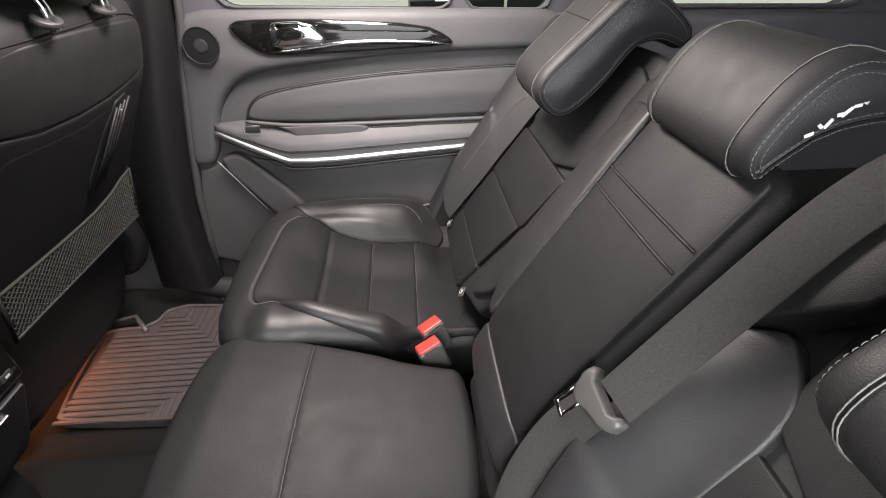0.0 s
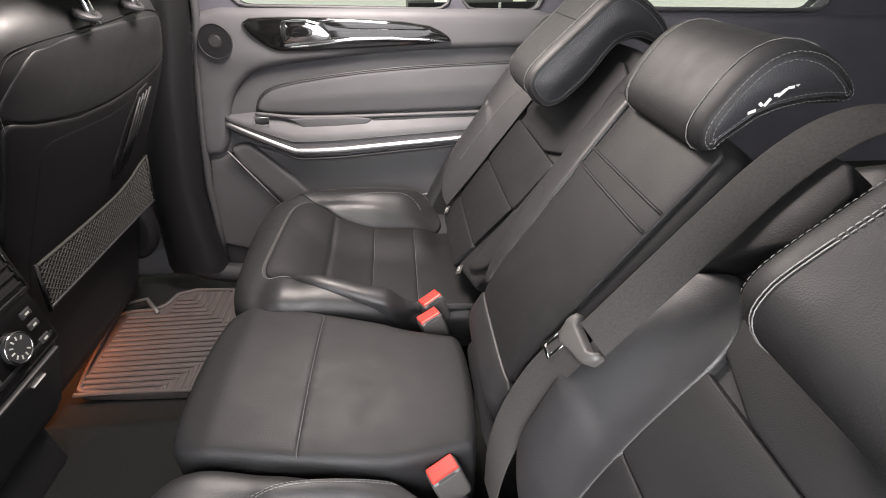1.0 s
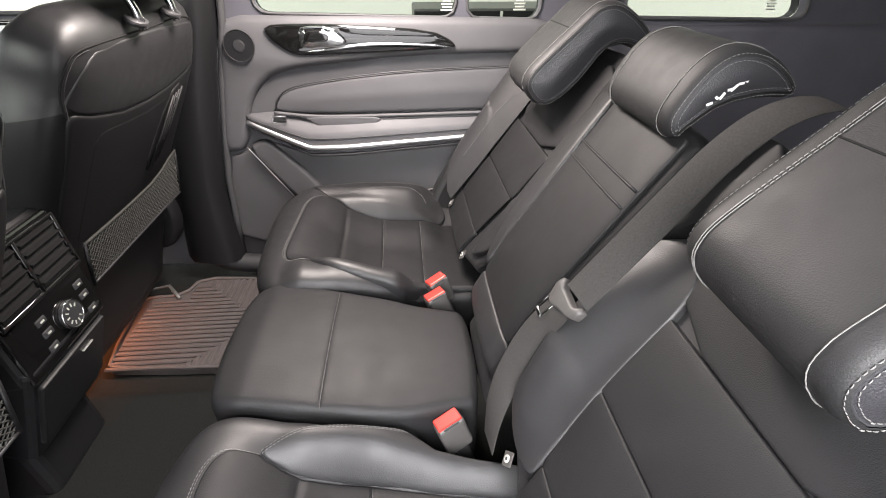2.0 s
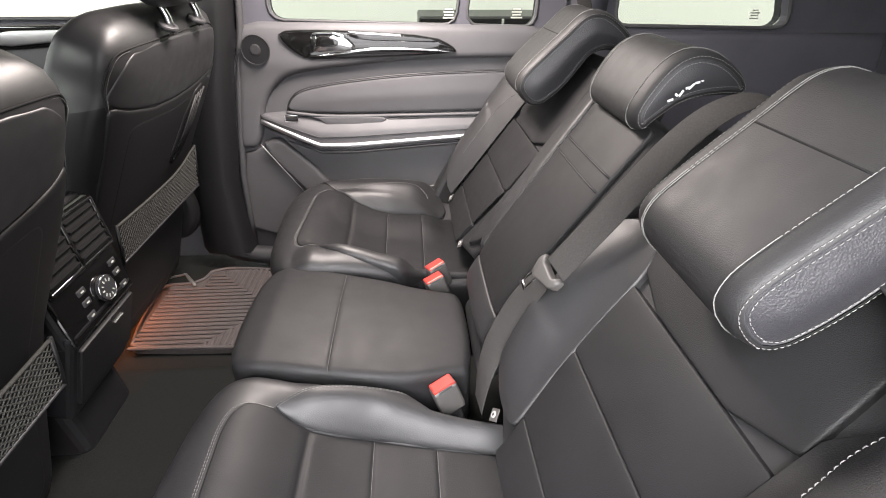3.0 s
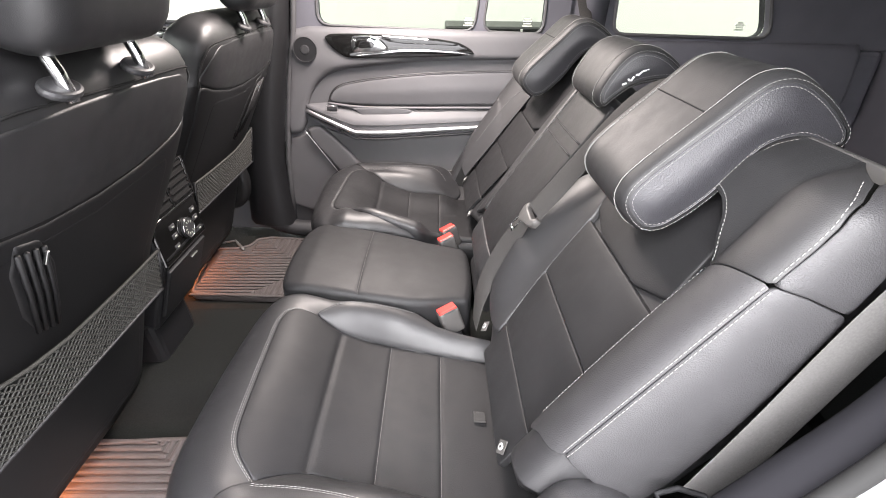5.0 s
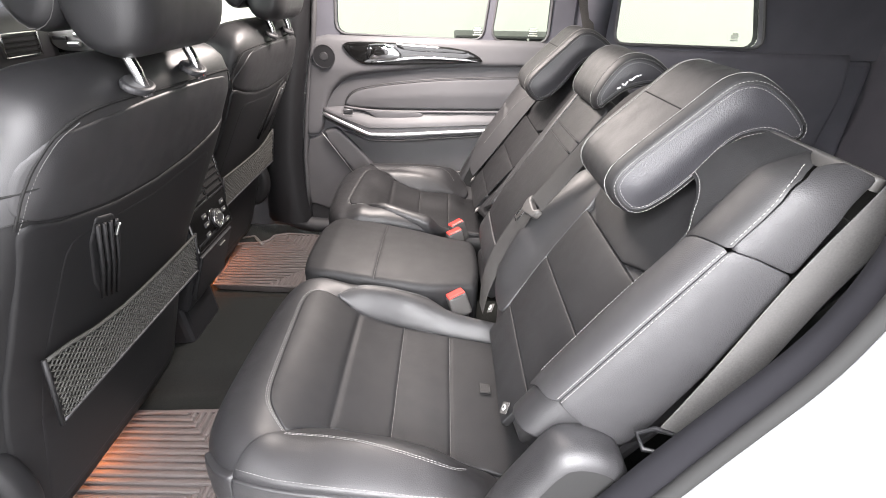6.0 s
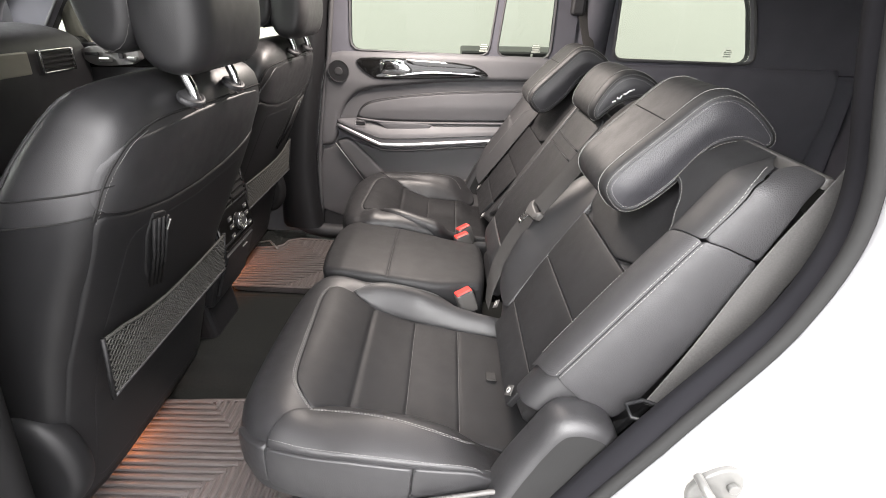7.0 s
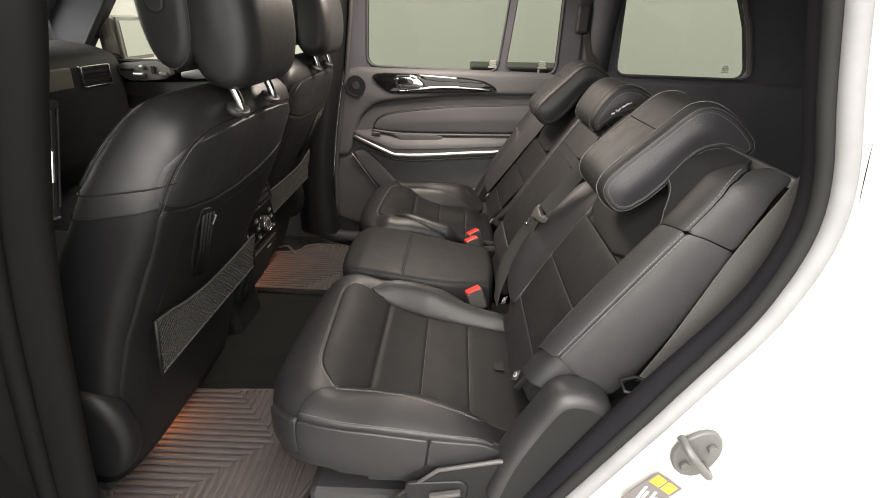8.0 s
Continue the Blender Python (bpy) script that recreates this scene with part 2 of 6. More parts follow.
def membrane(uv, tri, fixed):
    """Height, 0 to 1, of a skin held at its rim and blown up from below."""
    n = len(uv)
    L = np.zeros((n, n))
    area = np.zeros(n)
    for k in range(3):
        a, b, c = uv[tri[:, k]], uv[tri[:, (k + 1) % 3]], uv[tri[:, (k + 2) % 3]]
        u, v = a - c, b - c
        cr = np.abs(u[:, 0] * v[:, 1] - u[:, 1] * v[:, 0])
        cot = np.clip(np.sum(u * v, 1) / np.maximum(cr, 1e-12), -5, 5) * 0.5
        i, j = tri[:, k], tri[:, (k + 1) % 3]
        np.add.at(L, (i, j), -cot)
        np.add.at(L, (j, i), -cot)
        np.add.at(L, (i, i), cot)
        np.add.at(L, (j, j), cot)
        np.add.at(area, i, cr / 6)
    free = ~fixed & (np.diag(L) > 1e-9)
    h = np.zeros(n)
    h[free] = np.linalg.solve(L[np.ix_(free, free)], area[free])
    return np.maximum(h, 0) ** 0.75 / max(h.max(), 1e-12) ** 0.75


def sampler(uv, tri, verts):
    """The finished skin as a surface of its own, for seams that lie on it."""
    a, b, c = uv[tri[:, 0]], uv[tri[:, 1]], uv[tri[:, 2]]
    A, B, C = verts[tri[:, 0]], verts[tri[:, 1]], verts[tri[:, 2]]
    fn = np.cross(B - A, C - A)
    fn = fn / np.maximum(np.linalg.norm(fn, axis=1)[:, None], 1e-12)
    vn = np.zeros_like(verts)
    for k in range(3):
        np.add.at(vn, tri[:, k], fn)
    vn /= np.maximum(np.linalg.norm(vn, axis=1)[:, None], 1e-12)
    det = (b[:, 0] - a[:, 0]) * (c[:, 1] - a[:, 1]) - (c[:, 0] - a[:, 0]) * (b[:, 1] - a[:, 1])
    det = np.where(np.abs(det) < 1e-14, 1e-14, det)

    def surf(p):
        P, N = [], []
        for q in np.array(p, float):
            l1 = ((q[0] - a[:, 0]) * (c[:, 1] - a[:, 1]) - (c[:, 0] - a[:, 0]) * (q[1] - a[:, 1])) / det
            l2 = ((b[:, 0] - a[:, 0]) * (q[1] - a[:, 1]) - (q[0] - a[:, 0]) * (b[:, 1] - a[:, 1])) / det
            low = np.minimum(np.minimum(l1, l2), 1 - l1 - l2)
            k = int(np.argmax(low))
            w = np.clip(np.array((1 - l1[k] - l2[k], l1[k], l2[k])), 0, 1)
            w /= w.sum()
            P.append(w @ verts[tri[k]])
            nn = w @ vn[tri[k]]
            N.append(nn / max(np.linalg.norm(nn), 1e-9))
        return np.array(P), np.array(N)
    return surf


def pad(poly, surf, r=0.006, drop=None, crown=0.0, crown_r=0.04, thick=0.02, h=0.011, lift=0.0, grooves=(), cuts=2, step=0.007, lumps=0.0, rc=None, pillow=0.0):
    """An upholstered or moulded panel: a 2D outline laid on a surface, with rounded edges, a crown, pressed grooves and a skirt.
    surf takes (n, 2) and gives places and normals; grooves: rows of (line, width, depth)."""
    drop = r if drop is None else drop
    p = np.array(poly, float)
    if area2(p) < 0:
        p = p[::-1]
    p = evenly(fillet(p, rc) if rc else rounded(p, cuts) if cuts else p, step)
    nrm = inward(p)
    n = len(p)
    rows = [p]
    for f in (0.12, 0.35, 0.65, 1.0):
        q = p + nrm * r * f
        ok = (far_from(q, p) > r * f * 0.93) & inside(q, p)
        rows.append(q[ok])
    lo, hi = p.min(0), p.max(0)
    gx, gy = np.arange(lo[0], hi[0], h), np.arange(lo[1], hi[1], h * 0.87)
    g = np.array([(x + (h / 2 if j % 2 else 0), y) for j, y in enumerate(gy) for x in gx]).reshape(-1, 2)
    g = g[inside(g, p)]
    g = g[far_from(g, p) > r + h * 0.4]
    for line, width, depth in grooves:
        l = evenly(line, 0.008, closed=False)
        g = g[far_from(g, l, False) > width * 2.2]
        t = np.gradient(l, axis=0)
        t = np.stack([-t[:, 1], t[:, 0]], 1) / np.linalg.norm(t, axis=1)[:, None]
        for k in (-1.8, -0.8, 0, 0.8, 1.8):
            q = l + t * width * k
            q = q[inside(q, p)]
            if len(q):
                rows.append(q[far_from(q, p) > r * 0.3])
    rows.append(g)
    pts = np.vstack(rows)
    v, _, f, *_ = mathutils.geometry.delaunay_2d_cdt([Vector(a) for a in pts], [(i, (i + 1) % n) for i in range(n)], [], 1, 1e-5)
    uv = np.array([tuple(a) for a in v])
    d = far_from(uv, p)
    e = np.clip(1 - d / r, 0, 1)
    w = lift - drop * (1 - np.sqrt(np.maximum(0, 1 - e * e)))
    w = w + crown * (1 - np.exp(-((d / crown_r) ** 2)))
    for line, width, depth in grooves:
        l = evenly(line, 0.008, closed=False)
        w = w - depth * np.exp(-((far_from(uv, l, False) / width) ** 2))
    if lumps:
        w = w + lumps * np.array([noise.noise((a * 17, b * 17, 3.3)) for a, b in uv]) * np.clip(d / 0.03, 0, 1)
    tri = np.array([tuple(a) for a in f if len(a) == 3])
    if pillow:
        w = w + pillow * membrane(uv, tri, d < 1e-5)
    P, N = surf(uv)
    verts = list(P + N * w[:, None])
    faces = [tuple(a) for a in f]
    LAST["surf"] = sampler(uv, tri, np.array(verts))
    # the skirt hangs from the outline's own corners, in order
    key = {tuple(np.round(a, 5)): i for i, a in enumerate(uv)}
    ring = [key.get(tuple(np.round(a, 5))) for a in p]
    if thick > 0 and None not in ring:
        P0, N0 = surf(p)
        base = len(verts)
        for k, f_ in enumerate((0.5, 1.0)):
            verts += list(P0 + N0 * (lift - drop - thick * f_))
        for i in range(n):
            j = (i + 1) % n
            faces.append((ring[j], ring[i], base + i, base + j))
            faces.append((base + j, base + i, base + n + i, base + n + j))
    me = mesh_of(verts, faces)
    return me


def stitches(lines, surf, lift=0.0008, pitch=0.0058, length=0.0042, rad=0.0004):
    """Thread dashes along 2D lines on a surface, in one mesh."""
    verts, faces = [], []
    for line in lines:
        l = evenly(line, pitch, closed=False)
        t = np.gradient(l, axis=0)
        t /= np.maximum(np.linalg.norm(t, axis=1)[:, None], 1e-9)
        A, NA = surf(l - t * length / 2)
        B, _ = surf(l + t * length / 2)
        for a, b, nn in zip(A, B, NA):
            ax = b - a
            ax = ax / max(np.linalg.norm(ax), 1e-9)
            side = np.cross(nn, ax)
            base = len(verts)
            for c, s in ((a, 0.5), (a + (b - a) * 0.25, 1), (a + (b - a) * 0.75, 1), (b, 0.5)):
                for k in range(5):
                    g = 2 * math.pi * k / 5
                    verts.append(c + nn * lift * s + (nn * math.sin(g) + side * math.cos(g)) * rad * s)
            for q in range(3):
                for k in range(5):
                    k2 = (k + 1) % 5
                    faces.append((base + q * 5 + k, base + q * 5 + k2, base + q * 5 + 5 + k2, base + q * 5 + 5 + k))
    return mesh_of(verts, faces)


def tube(points, rad, closed=False, sides=8, flat_by=1.0, up=(0, 0, 1)):
    """A bent bar of round or flattened section."""
    p = np.array(points, float)
    n = len(p)
    t = np.roll(p, -1, 0) - np.roll(p, 1, 0) if closed else np.gradient(p, axis=0)
    t /= np.maximum(np.linalg.norm(t, axis=1)[:, None], 1e-9)
    rads = np.broadcast_to(np.array(rad, float), (n,))
    verts, faces = [], []
    for c, d, rr in zip(p, t, rads):
        s = np.cross(d, up)
        s = s / max(np.linalg.norm(s), 1e-9)
        u = np.cross(s, d)
        for k in range(sides):
            g = 2 * math.pi * k / sides
            verts.append(c + s * rr * math.cos(g) + u * rr * flat_by * math.sin(g))
    for i in range(n if closed else n - 1):
        j = (i + 1) % n
        for k in range(sides):
            k2 = (k + 1) % sides
            faces.append((i * sides + k, i * sides + k2, j * sides + k2, j * sides + k))
    if not closed:
        faces += [tuple(range(sides - 1, -1, -1)), tuple((n - 1) * sides + k for k in range(sides))]
    return mesh_of(verts, faces)


def block(size, m=None, bevel=0.004, seg=2):
    """A bevelled block, centred, then set at the pose m."""
    bm = bmesh.new()
    bmesh.ops.create_cube(bm, size=1)
    bmesh.ops.scale(bm, vec=size, verts=bm.verts)
    if bevel:
        bmesh.ops.bevel(bm, geom=bm.edges[:], offset=min(bevel, min(size) * 0.45), segments=seg, affect="EDGES", profile=0.5)
    me = from_bm(bm, smooth=False)
    if m is not None:
        me.transform(m)
    return me


def disc(rad, height, seg=28, bevel=0.002, m=None):
    bm = bmesh.new()
    bmesh.ops.create_cone(bm, cap_ends=True, segments=seg, radius1=rad, radius2=rad, depth=height)
    rim = [e for e in bm.edges if abs(e.verts[0].co.z - e.verts[1].co.z) < 1e-6]
    bmesh.ops.bevel(bm, geom=rim, offset=bevel, segments=2 if bevel < 0.01 else 6, affect="EDGES", profile=0.5)
    me = from_bm(bm, smooth=bevel >= 0.01)
    if m is not None:
        me.transform(m)
    return me


def bun(profile, half, edge, place, dome=0.004, cuts=2, step=0.012, inset=0.8, plain=False, rim_r=0.006):
    """A swept cushion: a 2D profile, carried from -half to +half, with rounded ends. place takes (profile 2D, offset) to the world.
    Gives the body, the two end panels and the rims."""
    p = np.array(profile, float)
    if area2(p) < 0:
        p = p[::-1]
    p = evenly(rounded(p, cuts), step)
    nrm = inward(p)
    n = len(p)
    rows = []
    for g in np.linspace(0, math.pi / 2, 6):
        rows.append((-(half - edge + edge * math.cos(g)), edge * (1 - math.sin(g))))
    for f in (-0.5, 0.0, 0.5):
        rows.append((f * (half - edge), 0.0))
    for g in np.linspace(math.pi / 2, 0, 6):
        rows.append((half - edge + edge * math.cos(g), edge * (1 - math.sin(g))))
    verts, faces = [], []
    for off, ins in rows:
        q = p + nrm * ins * inset
        verts += [place(a, off) for a in q]
    for i in range(len(rows) - 1):
        for k in range(n):
            k2 = (k + 1) % n
            faces.append((i * n + k, i * n + k2, (i + 1) * n + k2, (i + 1) * n + k))
    rim = p + nrm * edge * inset
    if plain:
        # the ends close in rings, in one skin with the body
        c2 = rim.mean(0)
        last = (len(rows) - 1) * n
        for off, start in ((-half, 0), (half, last)):
            prev = start
            for f in (0.15, 0.35, 0.6, 0.85):
                base = len(verts)
                verts += [place(q * (1 - f) + c2 * f, off + math.copysign(0.003 * f, off)) for q in rim]
                for k in range(n):
                    k2 = (k + 1) % n
                    faces.append((prev + k, prev + k2, base + k2, base + k) if start else (prev + k2, prev + k, base + k, base + k2))
                prev = base
            ring = tuple(prev + k for k in range(n))
            faces.append(ring if start else ring[::-1])
        return hang(mesh_of(verts, faces)), [], rim, p
    body = mesh_of(verts, faces)
    ends = []
    for sgn in (-1, 1):
        def surf(uv, sgn=sgn):
            P = np.array([place(a, sgn * (half - (0 if plain else 0.001))) for a in uv])
            N = np.array([np.array(place(a, sgn * (half + 1))) - np.array(place(a, sgn * half)) for a in uv])
            return P, N
        ends.append((pad(rim, surf, r=rim_r, drop=0.0 if plain else rim_r * 0.7, crown=0.0 if plain else dome, crown_r=0.02, thick=0, cuts=0, h=0.012), surf))
    return body, ends, rim, p


def hang(me):
    """Turns the faces of a mesh outward."""
    bm = bmesh.new()
    bm.from_mesh(me)
    bmesh.ops.recalc_face_normals(bm, faces=bm.faces)
    bm.to_mesh(me)
    bm.free()
    return me


def mirrored(me):
    c = me.copy()
    c.transform(Matrix.Diagonal((1, -1, 1, 1)))
    c.flip_normals()
    return c

# ---- the car's shell ----
ROOF = 1.20
setting("backdrop", block((24, 0.1, 7), pose(0, 3.2, 2.95), bevel=0), WALL_WHITE, "plain pale hall wall")
setting("ground", block((60, 60, 0.1), pose(0, 0, -0.55), bevel=0), CONCRETE, "pale concrete studio floor under the car")


def holed(outer, hole, to_world, thick, n=110, corner=0.035):
    """A wall panel with one rounded opening through it."""
    o, i = np.array(outer, float), evenly(fillet(hole, corner), 0.01)
    c = i.mean(0)
    i = evenly(i, np.linalg.norm(np.diff(np.vstack([i, i[:1]]), axis=0), axis=1).sum() / n)
    rim = []
    for q in i:
        d = q - c
        best = 9e9
        for a, b in zip(o, np.roll(o, -1, 0)):
            e = b - a
            den = d[0] * e[1] - d[1] * e[0]
            if abs(den) > 1e-9:
                t = ((a[0] - c[0]) * e[1] - (a[1] - c[1]) * e[0]) / den
                s = ((a[0] - c[0]) * d[1] - (a[1] - c[1]) * d[0]) / den
                if t > 0 and -1e-6 <= s <= 1 + 1e-6:
                    best = min(best, t)
        rim.append(c + d * best)
    for a in o:
        rim[int(np.argmin([np.linalg.norm(r - a) for r in rim]))] = a
    n = len(i)
    verts = [to_world(q, w) for w in (0, thick) for loop in (rim, i) for q in loop]
    faces = []
    for k in range(n):
        j = (k + 1) % n
        faces += [(k, j, n + j, n + k), (2 * n + j, 2 * n + k, 3 * n + k, 3 * n + j), (n + k, n + j, 3 * n + j, 3 * n + k), (j, k, 2 * n + k, 2 * n + j)]
    return hang(mesh_of(verts, faces, smooth=False)), i


right_side = lambda q, w: (q[0], 0.765 + w, q[1])
left_side = lambda q, w: (q[0], -0.775 - w, q[1])

# floor with its tunnel
FX = np.array([-1.75, -1.2, -0.7, -0.5, 1.4])
prof = rounded([(-0.80, -0.004), (-0.235, -0.004), (-0.20, 0.0), (-0.16, 0.052), (-0.13, 0.058), (0.13, 0.058), (0.16, 0.052), (0.20, 0.0), (0.235, -0.004), (0.80, -0.004)], 2, False)
fv = [(x, y, z) for x in FX for y, z in prof] + [(x, y, -0.06) for x in FX for y, z in prof]
k = len(prof)
ff = [(i * k + j, i * k + j + 1, (i + 1) * k + j + 1, (i + 1) * k + j) for i in range(len(FX) - 1) for j in range(k - 1)]
ff += [(len(FX) * k + a, len(FX) * k + d, len(FX) * k + c, len(FX) * k + b) for a, b, c, d in ff]
setting("floor", hang(mesh_of(fv, ff)), CARPET, "black carpeted car floor with a low tunnel")

# the glass opening is unseen, added to let light down onto the seats
me, rim = holed([(-1.80, -0.82), (1.50, -0.82), (1.50, 0.82), (-1.80, 0.82)], [(-0.55, -0.48), (0.75, -0.48), (0.75, 0.48), (-0.55, 0.48)], lambda q, w: (q[0], q[1], ROOF + w), 0.05, corner=0.10)
setting("ceiling", me, HEADLINER, "dark cloth headliner round a glass roof")
w = setting("window_6", block((1.34, 1.0, 0.005), pose(0.10, 0, ROOF + 0.045), bevel=0), ROOF_GLASS, "tinted panoramic glass roof")

# right side above the belt: openings for the front door, the quarter window
for nm, outer, hole in (
        ("wall_right_front", [(-1.75, 0.755), (-0.69, 0.755), (-0.69, 1.22), (-1.75, 1.22)], [(-1.68, 0.772), (-0.745, 0.772), (-0.735, 1.10), (-1.42, 1.10)]),
        ("wall_right_quarter", [(0.33, 0.71), (1.45, 0.71), (1.45, 1.22), (0.33, 1.22)], [(0.488, 0.752), (1.03, 0.742), (0.975, 0.93), (0.90, 1.09), (0.48, 1.09)])):
    me, rim = holed(outer, hole, right_side, 0.07)
    setting(nm, me, PILLAR, "dark trimmed body side with a window opening")
    pane = pad(rim, lambda p: (np.c_[p[:, 0], np.full(len(p), 0.80), p[:, 1]], np.tile((0.0, -1.0, 0.0), (len(p), 1))), r=0.002, thick=0.004, cuts=0, h=0.2)
    w = tagged(part("window_1" if "front" in nm else "window_2", pane, FRONT_GLASS if "front" in nm else GLASS), "lightly tinted front side glass" if "front" in nm else "tinted fixed car side glass", kind="structure")
    w.visible_shadow = False
    ring = [(q[0], 0.764, q[1]) for q in evenly(rim, 0.02)]
    part("window_gasket", tube(ring, 0.006, closed=True, up=(0, 1, 0)), SEAL, w)
    if "quarter" in nm:
        for kx, kz, kw in ((0.93, 0.79, 0.018), (0.93, 0.783, 0.030), (0.93, 0.776, 0.024), (0.93, 0.768, 0.028)):
            part("print_mark", block((kw, 0.001, 0.004), pose(kx, 0.794, kz), bevel=0), PALE_MARK, w, "small pale print on the glass")
setting("wall_right_roof_rail", block((1.06, 0.07, 0.12), pose(-0.18, 0.80, 1.16), 0.02), PILLAR, "dark roof rail trim above the door")
setting("wall_right_low_front", block((1.03, 0.06, 0.74), pose(-1.24, 0.80, 0.375), 0.01), TRIM, "dark front door lower trim")
setting("wall_right_low_rear", block((1.10, 0.06, 0.72), pose(0.90, 0.795, 0.35), 0.02), PILLAR, "dark cargo side trim")

# quarter trim that bulges inward behind the right seat
def quarter_trim(sgn):
    u = lambda p: (np.c_[p[:, 0], sgn * (0.765 - 0.035 * np.exp(-((p[:, 1] - 0.60) / 0.16) ** 2)), p[:, 1]], np.tile((0.0, -sgn, 0.0), (len(p), 1)))
    return pad([(0.36, 0.05), (1.35, 0.05), (1.35, 0.73), (0.36, 0.735)], u, r=0.02, thick=0.02, h=0.06, cuts=0, step=0.03)


setting("trim_quarter_right", hang(quarter_trim(1)), PILLAR, "black moulded quarter trim beside the cargo space")

# front bulkhead and windscreen, tailgate and its glass
across = lambda x0: (lambda q, w: (x0 + w + 0.0, q[0], q[1]))
me, rim = holed([(-0.84, -0.1), (0.84, -0.1), (0.84, 1.22), (-0.84, 1.22)], [(-0.72, 0.86), (0.72, 0.86), (0.66, 1.13), (-0.66, 1.13)], across(-1.85), 0.06)
setting("wall_front", me, PILLAR, "dark bulkhead with the windscreen opening")
me, rim = holed([(-0.84, -0.1), (0.84, -0.1), (0.84, 1.22), (-0.84, 1.22)], [(-0.60, 0.74), (0.60, 0.74), (0.55, 1.10), (-0.55, 1.10)], across(1.45), 0.06)
setting("wall_rear", me, PILLAR, "dark tailgate trim with the rear window opening")
for x0, z0, z1, nm in ((-1.82, 0.84, 1.15, "window_3"), (1.48, 0.72, 1.12, "window_4")):
    w = setting(nm, block((0.004, 1.45, z1 - z0), pose(x0, 0, (z0 + z1) / 2), bevel=0), CLEAR_GLASS if x0 < 0 else GLASS, "clear windscreen glass" if x0 < 0 else "tinted tailgate glass")
    w.visible_shadow = False

# left side: front door, pillar, quarter
me, rim = holed([(-1.75, 0.70), (-0.78, 0.70), (-0.66, 1.22), (-1.75, 1.22)], [(-1.60, 0.79), (-0.88, 0.79), (-0.80, 1.10), (-1.30, 1.10)], left_side, 0.07)
setting("wall_left_front", me, PILLAR, "dark front door frame with its window opening")
w = setting("window_5", block((1.0, 0.004, 0.5), pose(-1.22, -0.81, 0.95), bevel=0), CLEAR_GLASS, "clear front door glass")
w.visible_shadow = False
# far darker than its right twin: the corner's shade is in the colour
setting("wall_left_low_front", block((0.98, 0.06, 0.76), pose(-1.27, -0.81, 0.33), 0.01), PILLAR_BLACK, "dark front door lower trim")
setting("wall_left_roof_rail", block((1.1, 0.07, 0.08), pose(-0.2, -0.80, 1.18), 0.02), PILLAR, "dark roof rail trim above the open door")

# ---- left door opening: jamb, seal, striker ----
# the opening's rear edge, from the sill up to the roof, as (x, z)
EDGE = rounded([(-0.74, 0.02), (-0.30, -0.02), (-0.10, 0.07), (0.0, 0.230), (0.074, 0.352), (0.139, 0.459), (0.195, 0.543), (0.232, 0.598), (0.255, 0.645), (0.270, 0.698), (0.275, 0.745), (0.266, 0.802), (0.246, 0.86), (0.231, 0.912), (0.18, 1.10)], 3, False)
EDGE = evenly(EDGE, 0.02, False)
et = np.gradient(EDGE, axis=0)
et /= np.linalg.norm(et, axis=1)[:, None]
en = np.stack([et[:, 1], -et[:, 0]], 1)


def jamb(offsets):
    """A strip along the opening: rows of (outward in the plane, y)."""
    rows = [[(q[0] + nn[0] * o, y, q[1] + nn[1] * o) for q, nn in zip(EDGE, en)] for o, y in offsets]
    n = len(EDGE)
    verts = [v for r in rows for v in r]
    faces = [(i * n + j, i * n + j + 1, (i + 1) * n + j + 1, (i + 1) * n + j) for i in range(len(rows) - 1) for j in range(n - 1)]
    return mesh_of(verts, faces)


arc = [(0.010, -0.774), (0.022, -0.779), (0.032, -0.786), (0.045, -0.793), (0.085, -0.800), (0.115, -0.806), (0.130, -0.815), (0.140, -0.835), (0.148, -0.87), (0.158, -0.91), (0.170, -0.935), (0.20, -0.955), (0.26, -0.962)]
body = thing("car_body", "white painted car body around the open rear door", "car body")
part("door_jamb", jamb(arc[:8]), WHITE_PAINT, body, "glossy white painted door jamb")
part("quarter_panel", jamb(arc[7:]), WHITE_PAINT, body, "white painted outer quarter panel")
seal = thing("door_seal", "dark rubber weatherstrip along the door opening", "door seal")
lip = 0.020 - 0.013 * np.clip((EDGE[:, 1] - 0.45) / 0.2, 0, 1)
part("outer_lip", tube([(q[0] + nn[0] * o, -0.780, q[1] + nn[1] * o) for q, nn, o in zip(EDGE, en, lip)], 0.0115, sides=10, up=(0, 1, 0)), SEAL_GREY, seal, "grey sponge outer lip")
part("inner_lip", tube([(q[0] + nn[0] * (o - 0.016), -0.772, q[1] + nn[1] * (o - 0.016)) for q, nn, o in zip(EDGE, en, lip)], 0.0085, sides=10, up=(0, 1, 0)), MATTE_BLACK, seal)
part("flange_trim", jamb([(0.016, -0.716), (0.006, -0.719), (-0.004, -0.727), (-0.006, -0.742), (-0.003, -0.757), (0.0, -0.768)]), FLANGE, seal)

# inner trim behind the left seat, up to the roof
def inner_left(p):
    bulge = 0.03 * np.exp(-((p[:, 1] - 0.55) / 0.2) ** 2)
    return np.c_[p[:, 0], -0.745 + bulge * 0.3, p[:, 1]], np.tile((0.0, 1.0, 0.0), (len(p), 1))


